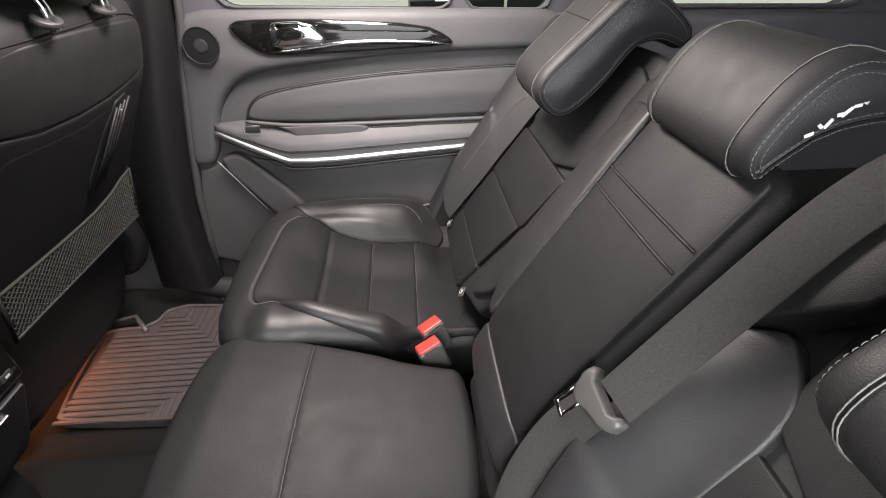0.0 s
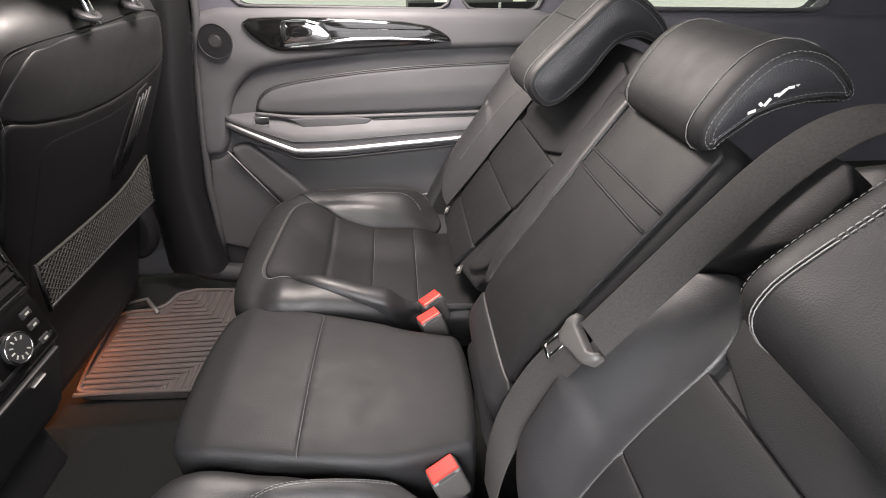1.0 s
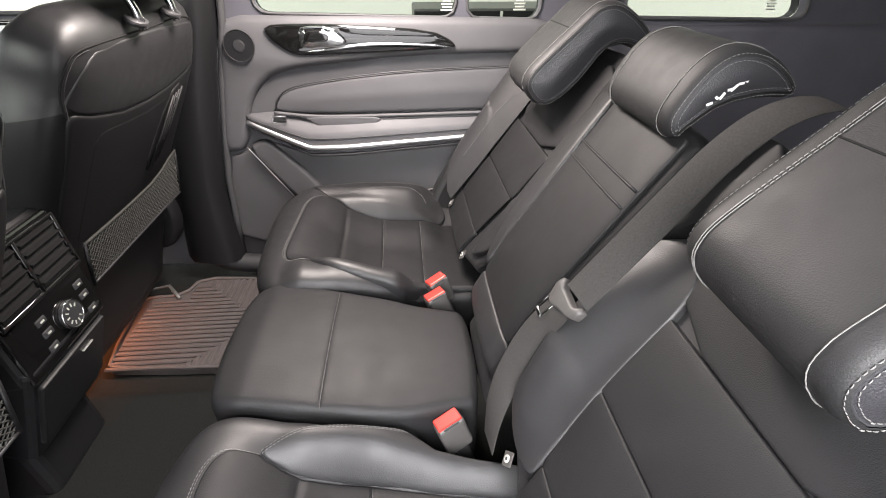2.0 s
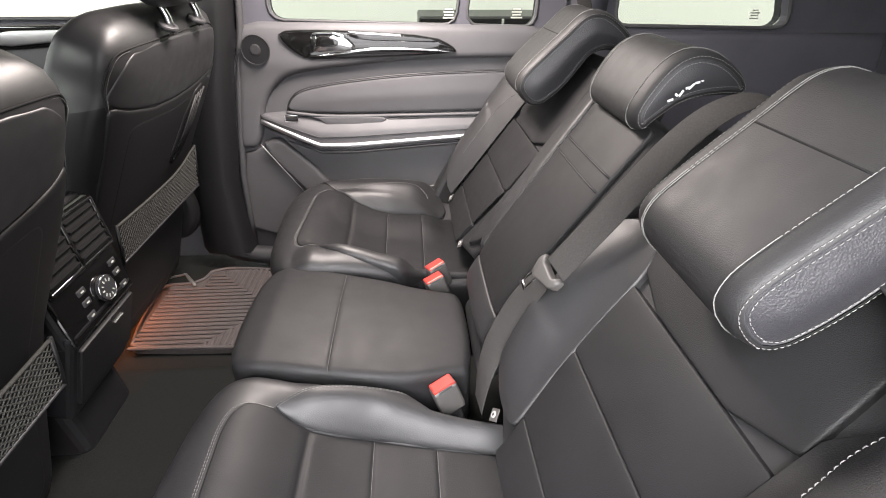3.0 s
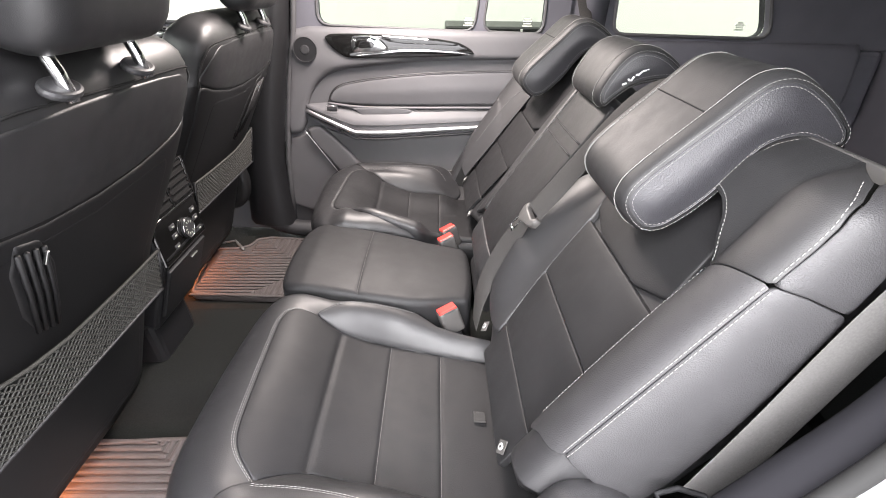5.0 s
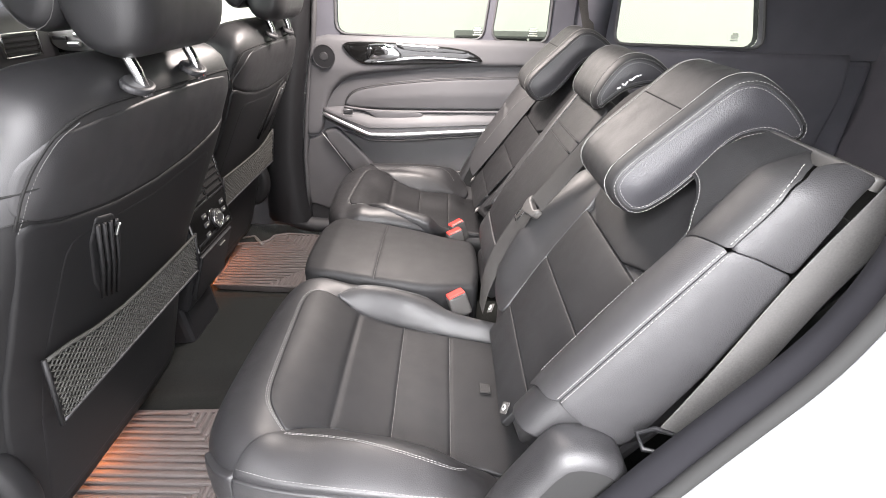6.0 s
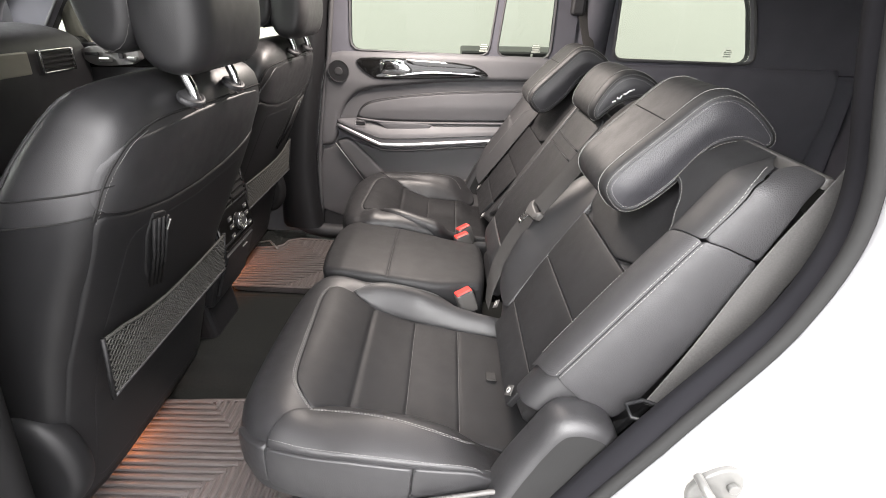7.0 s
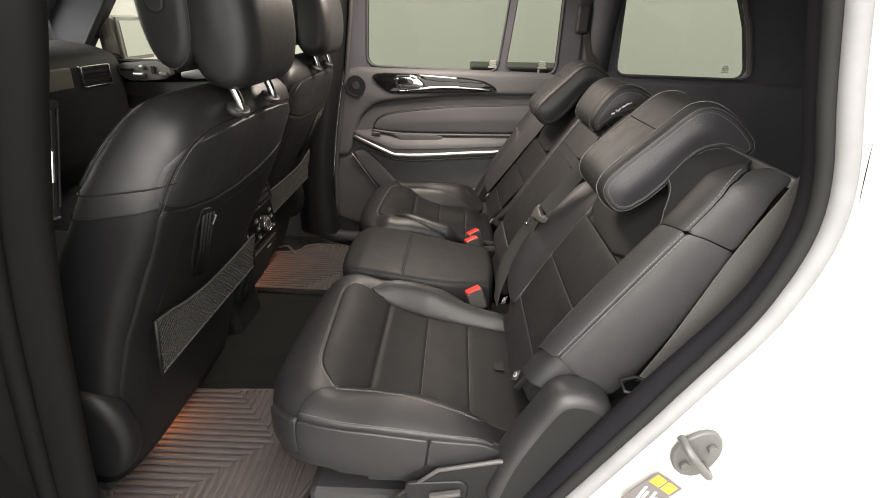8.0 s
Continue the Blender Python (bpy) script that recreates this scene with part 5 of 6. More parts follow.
def front_seat(cy, dx, out, label):
    """out: -1 where the door is on the left of the seat, +1 on the right."""
    seat = thing("front_seat", label, "car seat", "front seats", (dx, cy, 0))

    def at(y, s, n):
        q = FO + FD * s + FN * n
        return (q[0], y, q[1])

    # backrest: sections from the hip to the shoulder, as height, half width, rear and front depth
    rows = [(-0.34, 0.252, 0.060, -0.10), (-0.20, 0.262, 0.034, -0.13), (-0.08, 0.270, 0.010, -0.145), (0.02, 0.276, 0, -0.15), (0.10, 0.281, 0, -0.145), (0.20, 0.284, 0, -0.14), (0.25, 0.281, 0, -0.138), (0.275, 0.277, 0, -0.137), (0.30, 0.268, 0, -0.135), (0.33, 0.254, -0.002, -0.131),
            (0.36, 0.239, -0.006, -0.125), (0.385, 0.225, -0.014, -0.117), (0.400, 0.212, -0.024, -0.108), (0.410, 0.193, -0.036, -0.099), (0.417, 0.160, -0.048, -0.090), (0.420, 0.11, -0.058, -0.082)]
    n, verts, faces = 64, [], []
    table = np.array(rows)
    CUT = 0.302
    fine = np.unique(np.r_[table[:, 0], np.linspace(0.02, 0.38, 30), CUT])
    for s0 in fine:
        lean = 0.62 * smooth01((0.40 - s0) / 0.07) * smooth01((s0 + 0.30) / 0.2)
        for k in range(n):
            g = 2 * math.pi * k / n
            c, si = math.cos(g), math.sin(g)
            s = s0
            for _ in range(2):
                w, r0, f0 = (np.interp(s, table[:, 0], table[:, q]) for q in (1, 2, 3))
                d = (r0 + f0) / 2 + (r0 - f0) / 2 * math.copysign(abs(si) ** 0.46, si)
                s = s0 + lean * d
            w = w + (0.036 * smooth01((s - 0.29) / 0.09) if c * out < 0 else 0.0)
            y = w * math.copysign(abs(c) ** 0.36, c)
            verts.append(at(y, s, d + 0.0025 * noise.noise((y * 12, s * 12, cy))))
    for i in range(len(fine) - 1):
        for k in range(n):
            k2 = (k + 1) % n
            faces.append((i * n + k, i * n + k2, (i + 1) * n + k2, (i + 1) * n + k))
    faces += [tuple(range(n)), tuple((len(fine) - 1) * n + k for k in range(n))]
    # leather above the level seam; below it shade is put into the colour
    edge_at = int(np.argmin(np.abs(fine - CUT))) * n
    above = [min(face) >= edge_at for face in faces]
    back = part("backrest", hang(mesh_of(verts, [face for face, up in zip(faces, above) if up])), LEATHER_SMOOTH, seat, "black leather backrest with stitched seams")
    part("lower_back", hang(mesh_of(verts, [face for face, up in zip(faces, above) if not up])), SOFT_BLACK, back, "black moulded lower backrest")

    def skin(p):
        """The backrest's rear skin over (y, s)."""
        res, nor = [], []
        ss, ws, rs, fs = (np.array([r[i] for r in rows]) for i in range(4))
        for y, s in p:
            w, r0, f0 = np.interp(s, ss, ws), np.interp(s, ss, rs), np.interp(s, ss, fs)
            w = w + (0.036 * smooth01((s - 0.29) / 0.09) if y * out < 0 else 0.0)
            f = min(0.985, abs(y) / w)
            c = f ** (1 / 0.36)
            si = math.sqrt(max(0.0, 1 - c * c)) ** 0.46
            res.append(at(y, s, (r0 + f0) / 2 + (r0 - f0) / 2 * si + 0.0008))
            nor.append((FN[0] * 0.9, math.copysign(f ** 3, y), FN[1] * 0.3))
        nor = np.array(nor)
        return np.array(res), nor / np.linalg.norm(nor, axis=1)[:, None]

    def rear(p):
        P = skin(p)[0]
        return P, np.tile((FN[0], 0.0, FN[1]), (len(p), 1))

    # hard shell with a flat matt field inside its rolled rim
    shell = part("back_shell", hang(pad([(-0.258, 0.292), (-0.208, 0.278), (-0.10, 0.258), (0.0, 0.252), (0.10, 0.258), (0.208, 0.278), (0.258, 0.292), (0.252, 0.0), (0.240, -0.32), (-0.240, -0.32), (-0.250, 0.0)], rear, r=0.006, drop=0.004, thick=0.02, lift=0.0028, h=0.022, rc=0.025)), SOFT_BLACK, back, "black plastic back shell")
    side_l = [(-0.255, 0.318), (-0.259, 0.296), (-0.208, 0.282), (-0.10, 0.262)]
    part("rear_panel", hang(pad(side_l + [(0.0, 0.256)] + [(-q, r) for q, r in side_l[::-1]] + [(0.244, 0.345), (0.224, 0.368), (0.195, 0.383), (0.0, 0.389), (-0.195, 0.383), (-0.224, 0.368), (-0.244, 0.345)], rear, r=0.003, drop=0.002, thick=0.004, lift=0.0012, h=0.014, cuts=1)), LEATHER_SMOOTH, back)
    part("shell_field", hang(pad([(-0.196, 0.244), (0.0, 0.228), (0.196, 0.244), (0.20, 0.06), (0.20, -0.30), (-0.20, -0.30), (-0.20, 0.06)], rear, r=0.006, drop=0.001, thick=0.004, lift=0.0034, h=0.03, rc=0.03)), SOFT_BLACK, shell)
    half = [(0.266, 0.285), (0.258, 0.315), (0.246, 0.342), (0.229, 0.368), (0.204, 0.387), (0.165, 0.396), (0.11, 0.398), (0.0, 0.394)]
    wide = [(0.266, 0.285), (0.270, 0.315), (0.272, 0.345), (0.266, 0.370), (0.246, 0.386), (0.20, 0.391), (0.12, 0.393)]
    near, far = (half, wide) if out > 0 else (wide, half)
    sl = rounded(np.array([q for q in near if q[0] > 0.05] + [(0.0, 0.394)] + [(-a, b) for a, b in far[::-1] if a > 0.05]) * np.array((0.968, 1.0)) - np.array((0.0, 0.002)), 3, False)
    P, N = skin(evenly(sl, 0.008, False))
    part("seam", tube(P, 0.0017, sides=6), MATTE_BLACK, back)
    for cut, sg in ((sl[: len(sl) // 3], 1), (sl[-len(sl) // 3:], -1)):
        P2, N2 = skin(evenly(cut, 0.008, False) + np.array((sg * -0.0035, -0.0025)))
        part("stitching", stitch_loop(P2, N2, pitch=0.005, length=0.0032, rad=0.0003, lift=0.0018), THREAD_DARK, back, "pale stitching")

    def round_skin(f, s, lift=0.001):
        """A place on the flank: f runs from the rear skin to the front one."""
        ss, ws, rs, fs = (np.array([r[i] for r in rows]) for i in range(4))
        w, r0, f0 = np.interp(s, ss, ws), np.interp(s, ss, rs), np.interp(s, ss, fs)
        g = math.pi / 2 - f * math.pi
        c, si = math.cos(g), math.sin(g)
        return at(out * (w + lift) * abs(c) ** 0.36, s, (r0 + f0) / 2 + (r0 - f0) / 2 * math.copysign(abs(si) ** 0.46, si))
    for z0, slope in ((0.713, 0.08), (0.681, 0.11)):
        level = []
        for f in np.linspace(0.16, 0.85, 18):
            lo_s, hi_s = 0.1, 0.40
            for _ in range(18):
                mid = (lo_s + hi_s) / 2
                q = round_skin(f, mid)
                lo_s, hi_s = (mid, hi_s) if q[2] < z0 + slope * (q[0] + 0.645) else (lo_s, mid)
            level.append(round_skin(f, lo_s, 0.0006))
        part("seam", tube(level, 0.0013, sides=6), MATTE_BLACK, back)
    edge = [round_skin(0.70, s) for s in np.linspace(0.27, 0.405, 16)]
    part("seam", tube(edge, 0.0026, sides=6), LEATHER_SMOOTH, back)
    part("stitching", stitch_loop(np.array([round_skin(0.64, s, 0.0015) for s in np.linspace(0.27, 0.40, 40)]), np.tile((0.3, out * 0.9, 0.3), (40, 1)), pitch=0.005, length=0.0030, rad=0.00022, lift=0.0003), THREAD_DARK, back, "pale stitching")
    part("seam", tube([round_skin(0.20, s) for s in np.linspace(0.262, -0.30, 26)], 0.0016, sides=6), MATTE_BLACK, back)

    # louvred air outlet
    lv = part("air_outlet", pad([(out * 0.170, 0.262), (out * 0.095, 0.240), (out * 0.038, 0.050), (out * 0.110, 0.085)], rear, r=0.004, thick=0.006, lift=0.006, h=0.03, cuts=1), SOFT_BLACK, back, "ribbed air outlet in the back shell")
    for i in range(4):
        k = 0.2 + i * 0.2
        t0, t1 = (0.168 - 0.07 * k, 0.252 - 0.02 * k), (0.112 - 0.07 * k, 0.090 - 0.032 * k)
        part("rib", tube([at(out * t1[0], t1[1], 0.009), at(out * (t0[0] + t1[0]) / 2, (t0[1] + t1[1]) / 2, 0.012), at(out * t0[0], t0[1], 0.009)], 0.0032, sides=6), SOFT_BLACK, lv)
    part("outlet_tab", block((0.004, 0.004, 0.020), Matrix.Translation(at(out * 0.115, 0.225, 0.015)) @ pose(0, 0, 0, 0, 27, 0), 0.001), SATIN, lv, "small bright tab")

    # map net on its frame
    top = lambda y: float(np.interp(y * out, [-0.25, 0.05, 0.12, 0.17, 0.212], [0.022, 0.026, 0.034, 0.046, 0.050]))
    lo = -0.068
    verts, faces = [], []
    segs = []
    for fam in (1, -1):
        for q in np.arange(-0.6, 0.7, 0.0125):
            run = []
            for s in np.arange(lo, 0.075, 0.006):
                y = q + fam * s * 1.15
                if -0.212 < y * -out < 0.212 and s <= top(y):
                    run.append((y, s))
                elif len(run) > 1:
                    segs.append(run)
                    run = []
            if len(run) > 1:
                segs.append(run)
    sag = lambda y, s: 0.014 * max(0, math.cos(y * 5.5)) * (s - lo) / 0.12
    net_at = lambda y, s: (-0.652 + 0.011 * (s - lo) / 0.12 + sag(y, s), y, 0.420 + 0.95 * s)
    meshes = [tube([net_at(y, s) for y, s in run], 0.0014, sides=4) for run in segs]
    net = part("map_net", joined(meshes), NET, back, "open mesh map net")
    part("net_cord", tube([net_at(y, top(y)) for y in np.linspace(-0.212, 0.212, 30)], 0.0030, sides=6), NET, net)
    part("net_hem", tube([net_at(y, lo) for y in np.linspace(-0.212, 0.212, 30)], 0.0030, sides=6), PLASTIC, net)
    for y in (-0.214, 0.214):
        q0, q1 = net_at(y, lo - 0.004), net_at(y, top(y) + 0.004)
        part("net_frame", tube([q0, q1], 0.0035, sides=8, up=(1, 0, 0)), SOFT_BLACK, net)

    # headrest on two posts
    for sg in (-1, 1):
        post = part("headrest_post", tube([(-0.488, sg * 0.0745, 0.785), (-0.494, sg * 0.0745, 0.815), (-0.505, sg * 0.0745, 0.845), (-0.512, sg * 0.0745, 0.89)], 0.0075, sides=12), CHROME, seat, "chrome headrest post")
        P = disc(0.021, 0.010, 24, 0.004, pose(-0.497, sg * 0.0745, 0.799, 0, 30, 0) @ Matrix.Diagonal((0.85, 1.25, 1, 1)))
        part("collar", P, PLASTIC, post)
    place = lambda a, off: (a[0], off, a[1])
    body, ends, rim, outl = bun([(-0.455, 0.840), (-0.436, 0.90), (-0.440, 0.99), (-0.47, 1.05), (-0.52, 1.06), (-0.550, 1.0), (-0.553, 0.92), (-0.540, 0.846), (-0.50, 0.828)], 0.122, 0.045, place, inset=0.62, plain=True)
    hr = part("headrest", body, LEATHER_SMOOTH, seat, "large black leather headrest")
    for me, _ in ends:
        part("end_panel", me, LEATHER_SMOOTH, hr)
    wing, ends, rim, outl = bun([(-0.530, 0.880), (-0.520, 0.95), (-0.525, 1.05), (-0.55, 1.09), (-0.60, 1.08), (-0.607, 0.95), (-0.595, 0.880), (-0.565, 0.855)], 0.130, 0.022, place, plain=True)
    wg = part("side_wing", wing, LEATHER_SMOOTH, hr, "stitched front pad of the headrest")
    for me, _ in ends:
        part("end_panel", me, LEATHER_SMOOTH, wg)
    nn = inward(outl)
    for off in (-0.122, 0.122):
        P = np.array([place(q + d * 0.0040, off) for q, d in zip(np.array(outl), np.array(nn))])
        part("stitching", stitch_loop(P, np.array([(-a, 0, -b) for a, b in nn])), THREAD_DARK, wg, "pale stitching")
    part("adjuster_button", disc(0.014, 0.010, 24, 0.003, pose(-0.565, out * 0.133, 0.955, 90, 0, 0)), PLASTIC, hr)

    # cushion and base
    cz = lambda p: (np.c_[p, 0.33 + 0.10 * np.clip((-0.75 - p[:, 0]) / 0.4, 0, 1) + 0.03 * (np.abs(p[:, 1]) / 0.26) ** 4], np.tile((0.0, 0.0, 1.0), (len(p), 1)))
    part("seat_cushion", pad([(-0.74, -0.24), (-0.74, 0.24), (-1.20, 0.25), (-1.24, 0.15), (-1.24, -0.15), (-1.20, -0.25)], cz, r=0.04, thick=0.10, h=0.03, cuts=2), LEATHER_SMOOTH, seat)
    base = part("seat_base", block((0.42, 0.46, 0.13), pose(-0.98, 0, 0.23), 0.03, 3), PLASTIC, seat)
    for sg in (-1, 1):
        part("rail", block((0.34, 0.035, 0.05), pose(-1.02, sg * 0.20, 0.025), 0.006), PLASTIC, base)
        part("rail_foot", block((0.30, 0.03, 0.14), pose(-0.98, sg * 0.20, 0.11), 0.006), PLASTIC, base)
    if out > 0:
        part("rail_end", tube([(-0.86, 0.225, 0.024), (-0.784, 0.245, 0.030), (-0.764, 0.222, 0.026), (-0.735, 0.190, 0.020)], 0.006, sides=8, flat_by=0.4), STEEL, base, "bare end of the seat rail")
    # hinge cover at the hip
    part("hinge_cover", disc(0.075, 0.05, 48, 0.02, pose(-0.765, out * 0.262, 0.262, 90, 0, 0) @ Matrix.Diagonal((0.95, 1.35, 1, 1))), SOFT_BLACK, seat, "rounded black hinge cover")
    return seat


front_seat(-0.400, 0.0, -1, "black leather front seat with a net pocket behind")
front_seat(0.372, -0.080, 1, "black leather front passenger seat with a net pocket behind")


# ---- centre console between the front seats ----
console = thing("centre_console", "gloss black rear centre console with vents and a dial", "console")
CO = pose(-0.664, 0.005, 0.06) @ pose(0, 0, 0, 0, -6, 0)
CU_ = CO @ pose(0, 0, 0.285) @ pose(0, 0, 0, 0, 26, 0)
part("housing", block((0.34, 0.205, 0.22), CO @ pose(-0.175, 0, 0.385), 0.012, 3), DEEP_BLACK, console)
part("lower_housing", block((0.28, 0.203, 0.21), CU_ @ pose(-0.142, 0, -0.085), 0.012, 3), DEEP_BLACK, console)
part("foot", block((0.24, 0.17, 0.14), CO @ pose(-0.23, 0, 0.065), 0.02, 3), DEEP_BLACK, console)
face = part("face_plate", block((0.010, 0.196, 0.205), CO @ pose(-0.003, 0, 0.384), 0.004, 2), GLOSS, console, "gloss black face")
vent = part("vent_frame", joined([block((0.012, 0.190, 0.008), CO @ pose(0.004, 0, z), 0.003) for z in (0.385, 0.478)] + [block((0.012, 0.008, 0.10), CO @ pose(0.004, y, 0.431), 0.003) for y in (-0.093, 0.0, 0.093)]), GLOSS, console, "gloss black rear air vents")
part("vent_box", block((0.004, 0.180, 0.09), CO @ pose(0.003, 0, 0.431), 0), MATTE_BLACK, vent)
for i in range(5):
    for y in (-0.047, 0.047):
        part("slat", block((0.010, 0.082, 0.004), CO @ pose(0.006, y, 0.398 + i * 0.017, 0, 25, 0), 0.001), PILLAR_BLACK, vent)
dial = part("dial", disc(0.024, 0.010, 36, 0.003, CO @ pose(0.005, 0.022, 0.325, 0, 90, 0)), PLASTIC, console, "round climate dial")
part("dial_ring", tube([tuple(CO @ Vector((0.009, 0.022 + 0.0235 * math.cos(g), 0.325 + 0.0235 * math.sin(g)))) for g in np.linspace(0, 2 * math.pi, 36, endpoint=False)], 0.0015, closed=True, sides=6, up=(1, 0, 0)), CHROME, dial)
for k in range(9):
    g = math.pi * (0.75 + 1.5 * k / 8)
    part("dial_mark", block((0.001, 0.0022, 0.006), CO @ pose(0.0104, 0.022 + 0.015 * math.sin(g), 0.325 - 0.015 * math.cos(g)) @ pose(0, 0, 0, math.degrees(g), 0, 0), 0), PALE_MARK, dial)
for y, z in ((0.070, 0.352), (0.070, 0.330), (-0.030, 0.352), (-0.030, 0.330), (0.072, 0.300), (-0.035, 0.305)):
    b = part("button", block((0.006, 0.022, 0.012), CO @ pose(0.001, y, z), 0.002), PLASTIC, console)
    part("button_mark", block((0.001, 0.008, 0.003), CO @ pose(0.0046, y, z), 0), PALE_MARK, b)
part("drawer", block((0.012, 0.180, 0.135), CU_ @ pose(0.001, 0, -0.083), 0.004), DEEP_BLACK, console)
part("drawer_handle", block((0.004, 0.030, 0.002), CU_ @ pose(0.008, 0.03, -0.036), 0.0006), SATIN, console)

# ---- floor mats ----
def floor_mat(out, cx, cy, label):
    """A ribbed rubber mat; out is the door's side."""
    mat = thing("floor_mat", label, "floor mat", "floor mats", (cx, cy, 0.0))
    w = 0.19
    tail = [(0.145, 0.210), (-0.045, 0.228), (-0.065, 0.138), (-0.165, 0.134), (-0.185, 0.115)] if out > 0 else [(0.145, 0.215), (-0.15, 0.225)]
    poly = [(a, b * out) for a, b in [(-0.150, -0.150), (-0.120, -0.172), (0.30, -w), (0.30, 0.16)] + tail]
    part("base", pad(poly, flat(0.016), r=0.004, thick=0.014, h=0.05, cuts=1), RUBBER_MAT, mat)
    rim = evenly(rounded(poly, 1), 0.015)
    part("rim", tube([(a + b * 0.004, c + d * 0.004, 0.018) for (a, c), (b, d) in zip(rim, inward(rim) * (1 if area2(rim) > 0 else -1))], 0.0055, closed=True, sides=8), RUBBER_MAT, mat)
    # ribs run across and turn out towards the nearer edge along two diagonals
    pitch, back_off = 0.0182, 0.0 if out > 0 else 0.03
    for i in range(22):
        y = -0.170 + i * pitch
        xl = -0.138 if y < 0.118 or out < 0 else -0.035
        low = y < -0.01
        xr = min(0.285, (0.046 + 0.97 * (y + 0.160) if low else 0.003 + 1.02 * (0.176 - y)) - back_off)
        stop = -0.175 if low else 0.205
        if xr - xl < 0.02:
            continue
        part("rib", block((xr - xl + 0.0118, 0.0118, 0.0075), Matrix.Translation(((xl + xr) / 2, y * out, 0.0185)), 0.003, 1), RUBBER_MAT, mat)
        y0 = y + (-0.0059 if low else 0.0059)
        if abs(stop - y0) > 0.008:
            part("rib", block((0.0118, abs(stop - y0), 0.0074), Matrix.Translation((xr, (y0 + stop) / 2 * out, 0.0185)), 0.003, 1), RUBBER_MAT, mat)
    for k in range(5):
        x = 0.2075 + 0.0182 * k - back_off
        part("rib", block((0.0118, 0.37 - 0.02 * k, 0.0075), Matrix.Translation((x, 0.005 * out, 0.0185)), 0.003, 1), RUBBER_MAT, mat)
    return mat


floor_mat(1, -0.745, 0.445, "brown-grey ribbed rubber floor mat on the far side")
floor_mat(-1, -0.715, -0.455, "brown-grey ribbed rubber floor mat behind the driver")

# warm footwell lamps under the front seats
for x, y in ((-0.985, 0.335), (-0.84, -0.42)):
    fl = thing("footwell_lamp", "small amber footwell lamp under the seat", "lamp", "footwell lamps", (x, y, 0.155 if y > 0 else 0.088))
    part("lens", block((0.05, 0.03, 0.006), pose(0, 0, 0), 0.002), glow_material("amber_lens", (1.0, 0.36, 0.10), 3.0), fl)
    ld = bpy.data.lights.new("footwell_light", "AREA")
    ld.energy, ld.color, ld.size = (0.22 if y > 0 else 0.05), (1.0, 0.30, 0.11), 0.05
    lo_ = new("footwell_light", ld)
    lo_.matrix_world = pose(x, y, 0.150 if y > 0 else 0.082, 0, -6 if y > 0 else -52, 0)

# ---- dashboard, front passenger door ----
dash = thing("dashboard", "dark dashboard with an ash trim band and an air vent", "dashboard")
dp = [(-1.80, 0.30), (-1.52, 0.34), (-1.50, 0.62), (-1.485, 0.70), (-1.50, 0.80), (-1.60, 0.835), (-1.80, 0.85)]
body, ends, rim, _ = bun(dp, 0.755, 0.03, lambda a, off: (a[0], off, a[1]))
part("body", body, TRIM, dash)
part("trim_band", block((0.012, 0.50, 0.070), pose(-1.486, 0.20, 0.735, 0, 4, 0), 0.005), ASH, dash, "pale grey-brown trim band")
vt = part("air_vent", joined([block((0.014, 0.150, 0.006), pose(-1.478, 0.565, z, 0, 4, 0), 0.002) for z in (0.700, 0.768)] + [block((0.014, 0.006, 0.072), pose(-1.478, y, 0.734, 0, 4, 0), 0.002) for y in (0.49, 0.64)]), CHROME, dash, "chrome rimmed dashboard vent")
for i in range(4):
    part("slat", block((0.010, 0.140, 0.004), pose(-1.482, 0.565, 0.712 + i * 0.015, 0, 20, 0), 0.001), PLASTIC, vt)

inner_face = lambda Y: (lambda p: (np.c_[p[:, 0], np.full(len(p), Y), p[:, 1]], np.tile((0.0, -1.0, 0.0), (len(p), 1))))
fdoor = thing("front_passenger_door", "dark front passenger door trim with a pale inlay", "car door")
part("upper_trim", hang(pad([(-1.62, 0.62), (-0.73, 0.62), (-0.72, 0.758), (-1.62, 0.764)], inner_face(0.745), r=0.012, thick=0.04, h=0.05, cuts=1)), TRIM, fdoor)
part("bezel", hang(pad([(-1.60, 0.752), (-0.96, 0.760), (-0.935, 0.748), (-1.00, 0.712), (-1.20, 0.694), (-1.60, 0.690)], inner_face(0.738), r=0.004, thick=0.01, h=0.05, cuts=1)), GLOSS, fdoor, "gloss black bezel")
part("inlay", hang(pad([(-1.25, 0.744), (-0.99, 0.750), (-1.02, 0.722), (-1.25, 0.702)], inner_face(0.732), r=0.003, thick=0.006, h=0.05, cuts=1)), SATIN, fdoor, "satin metal inlay")
part("armrest", block((0.80, 0.06, 0.05), pose(-1.18, 0.735, 0.56), 0.02, 3), TRIM, fdoor)
ctl = part("seat_controls", hang(pad([(-1.521, 0.764), (-1.285, 0.777), (-1.275, 0.709), (-1.44, 0.697), (-1.485, 0.712)], inner_face(0.715), r=0.004, thick=0.02, h=0.05, cuts=1)), GREY_PLASTIC, fdoor, "satin grey panel of seat switches")
for a, b, w in ((-1.405, 0.723, 0.046), (-1.388, 0.752, 0.020), (-1.305, 0.727, 0.034)):
    part("switch", block((w, 0.016, 0.017), pose(a, 0.707, b), 0.005), SATIN, ctl)
for a, w in ((-1.452, 0.05), (-1.345, 0.016)):
    part("switch_pad", block((w, 0.010, 0.030 if w < 0.02 else 0.012), pose(a, 0.709, 0.742), 0.003), PLASTIC, ctl)

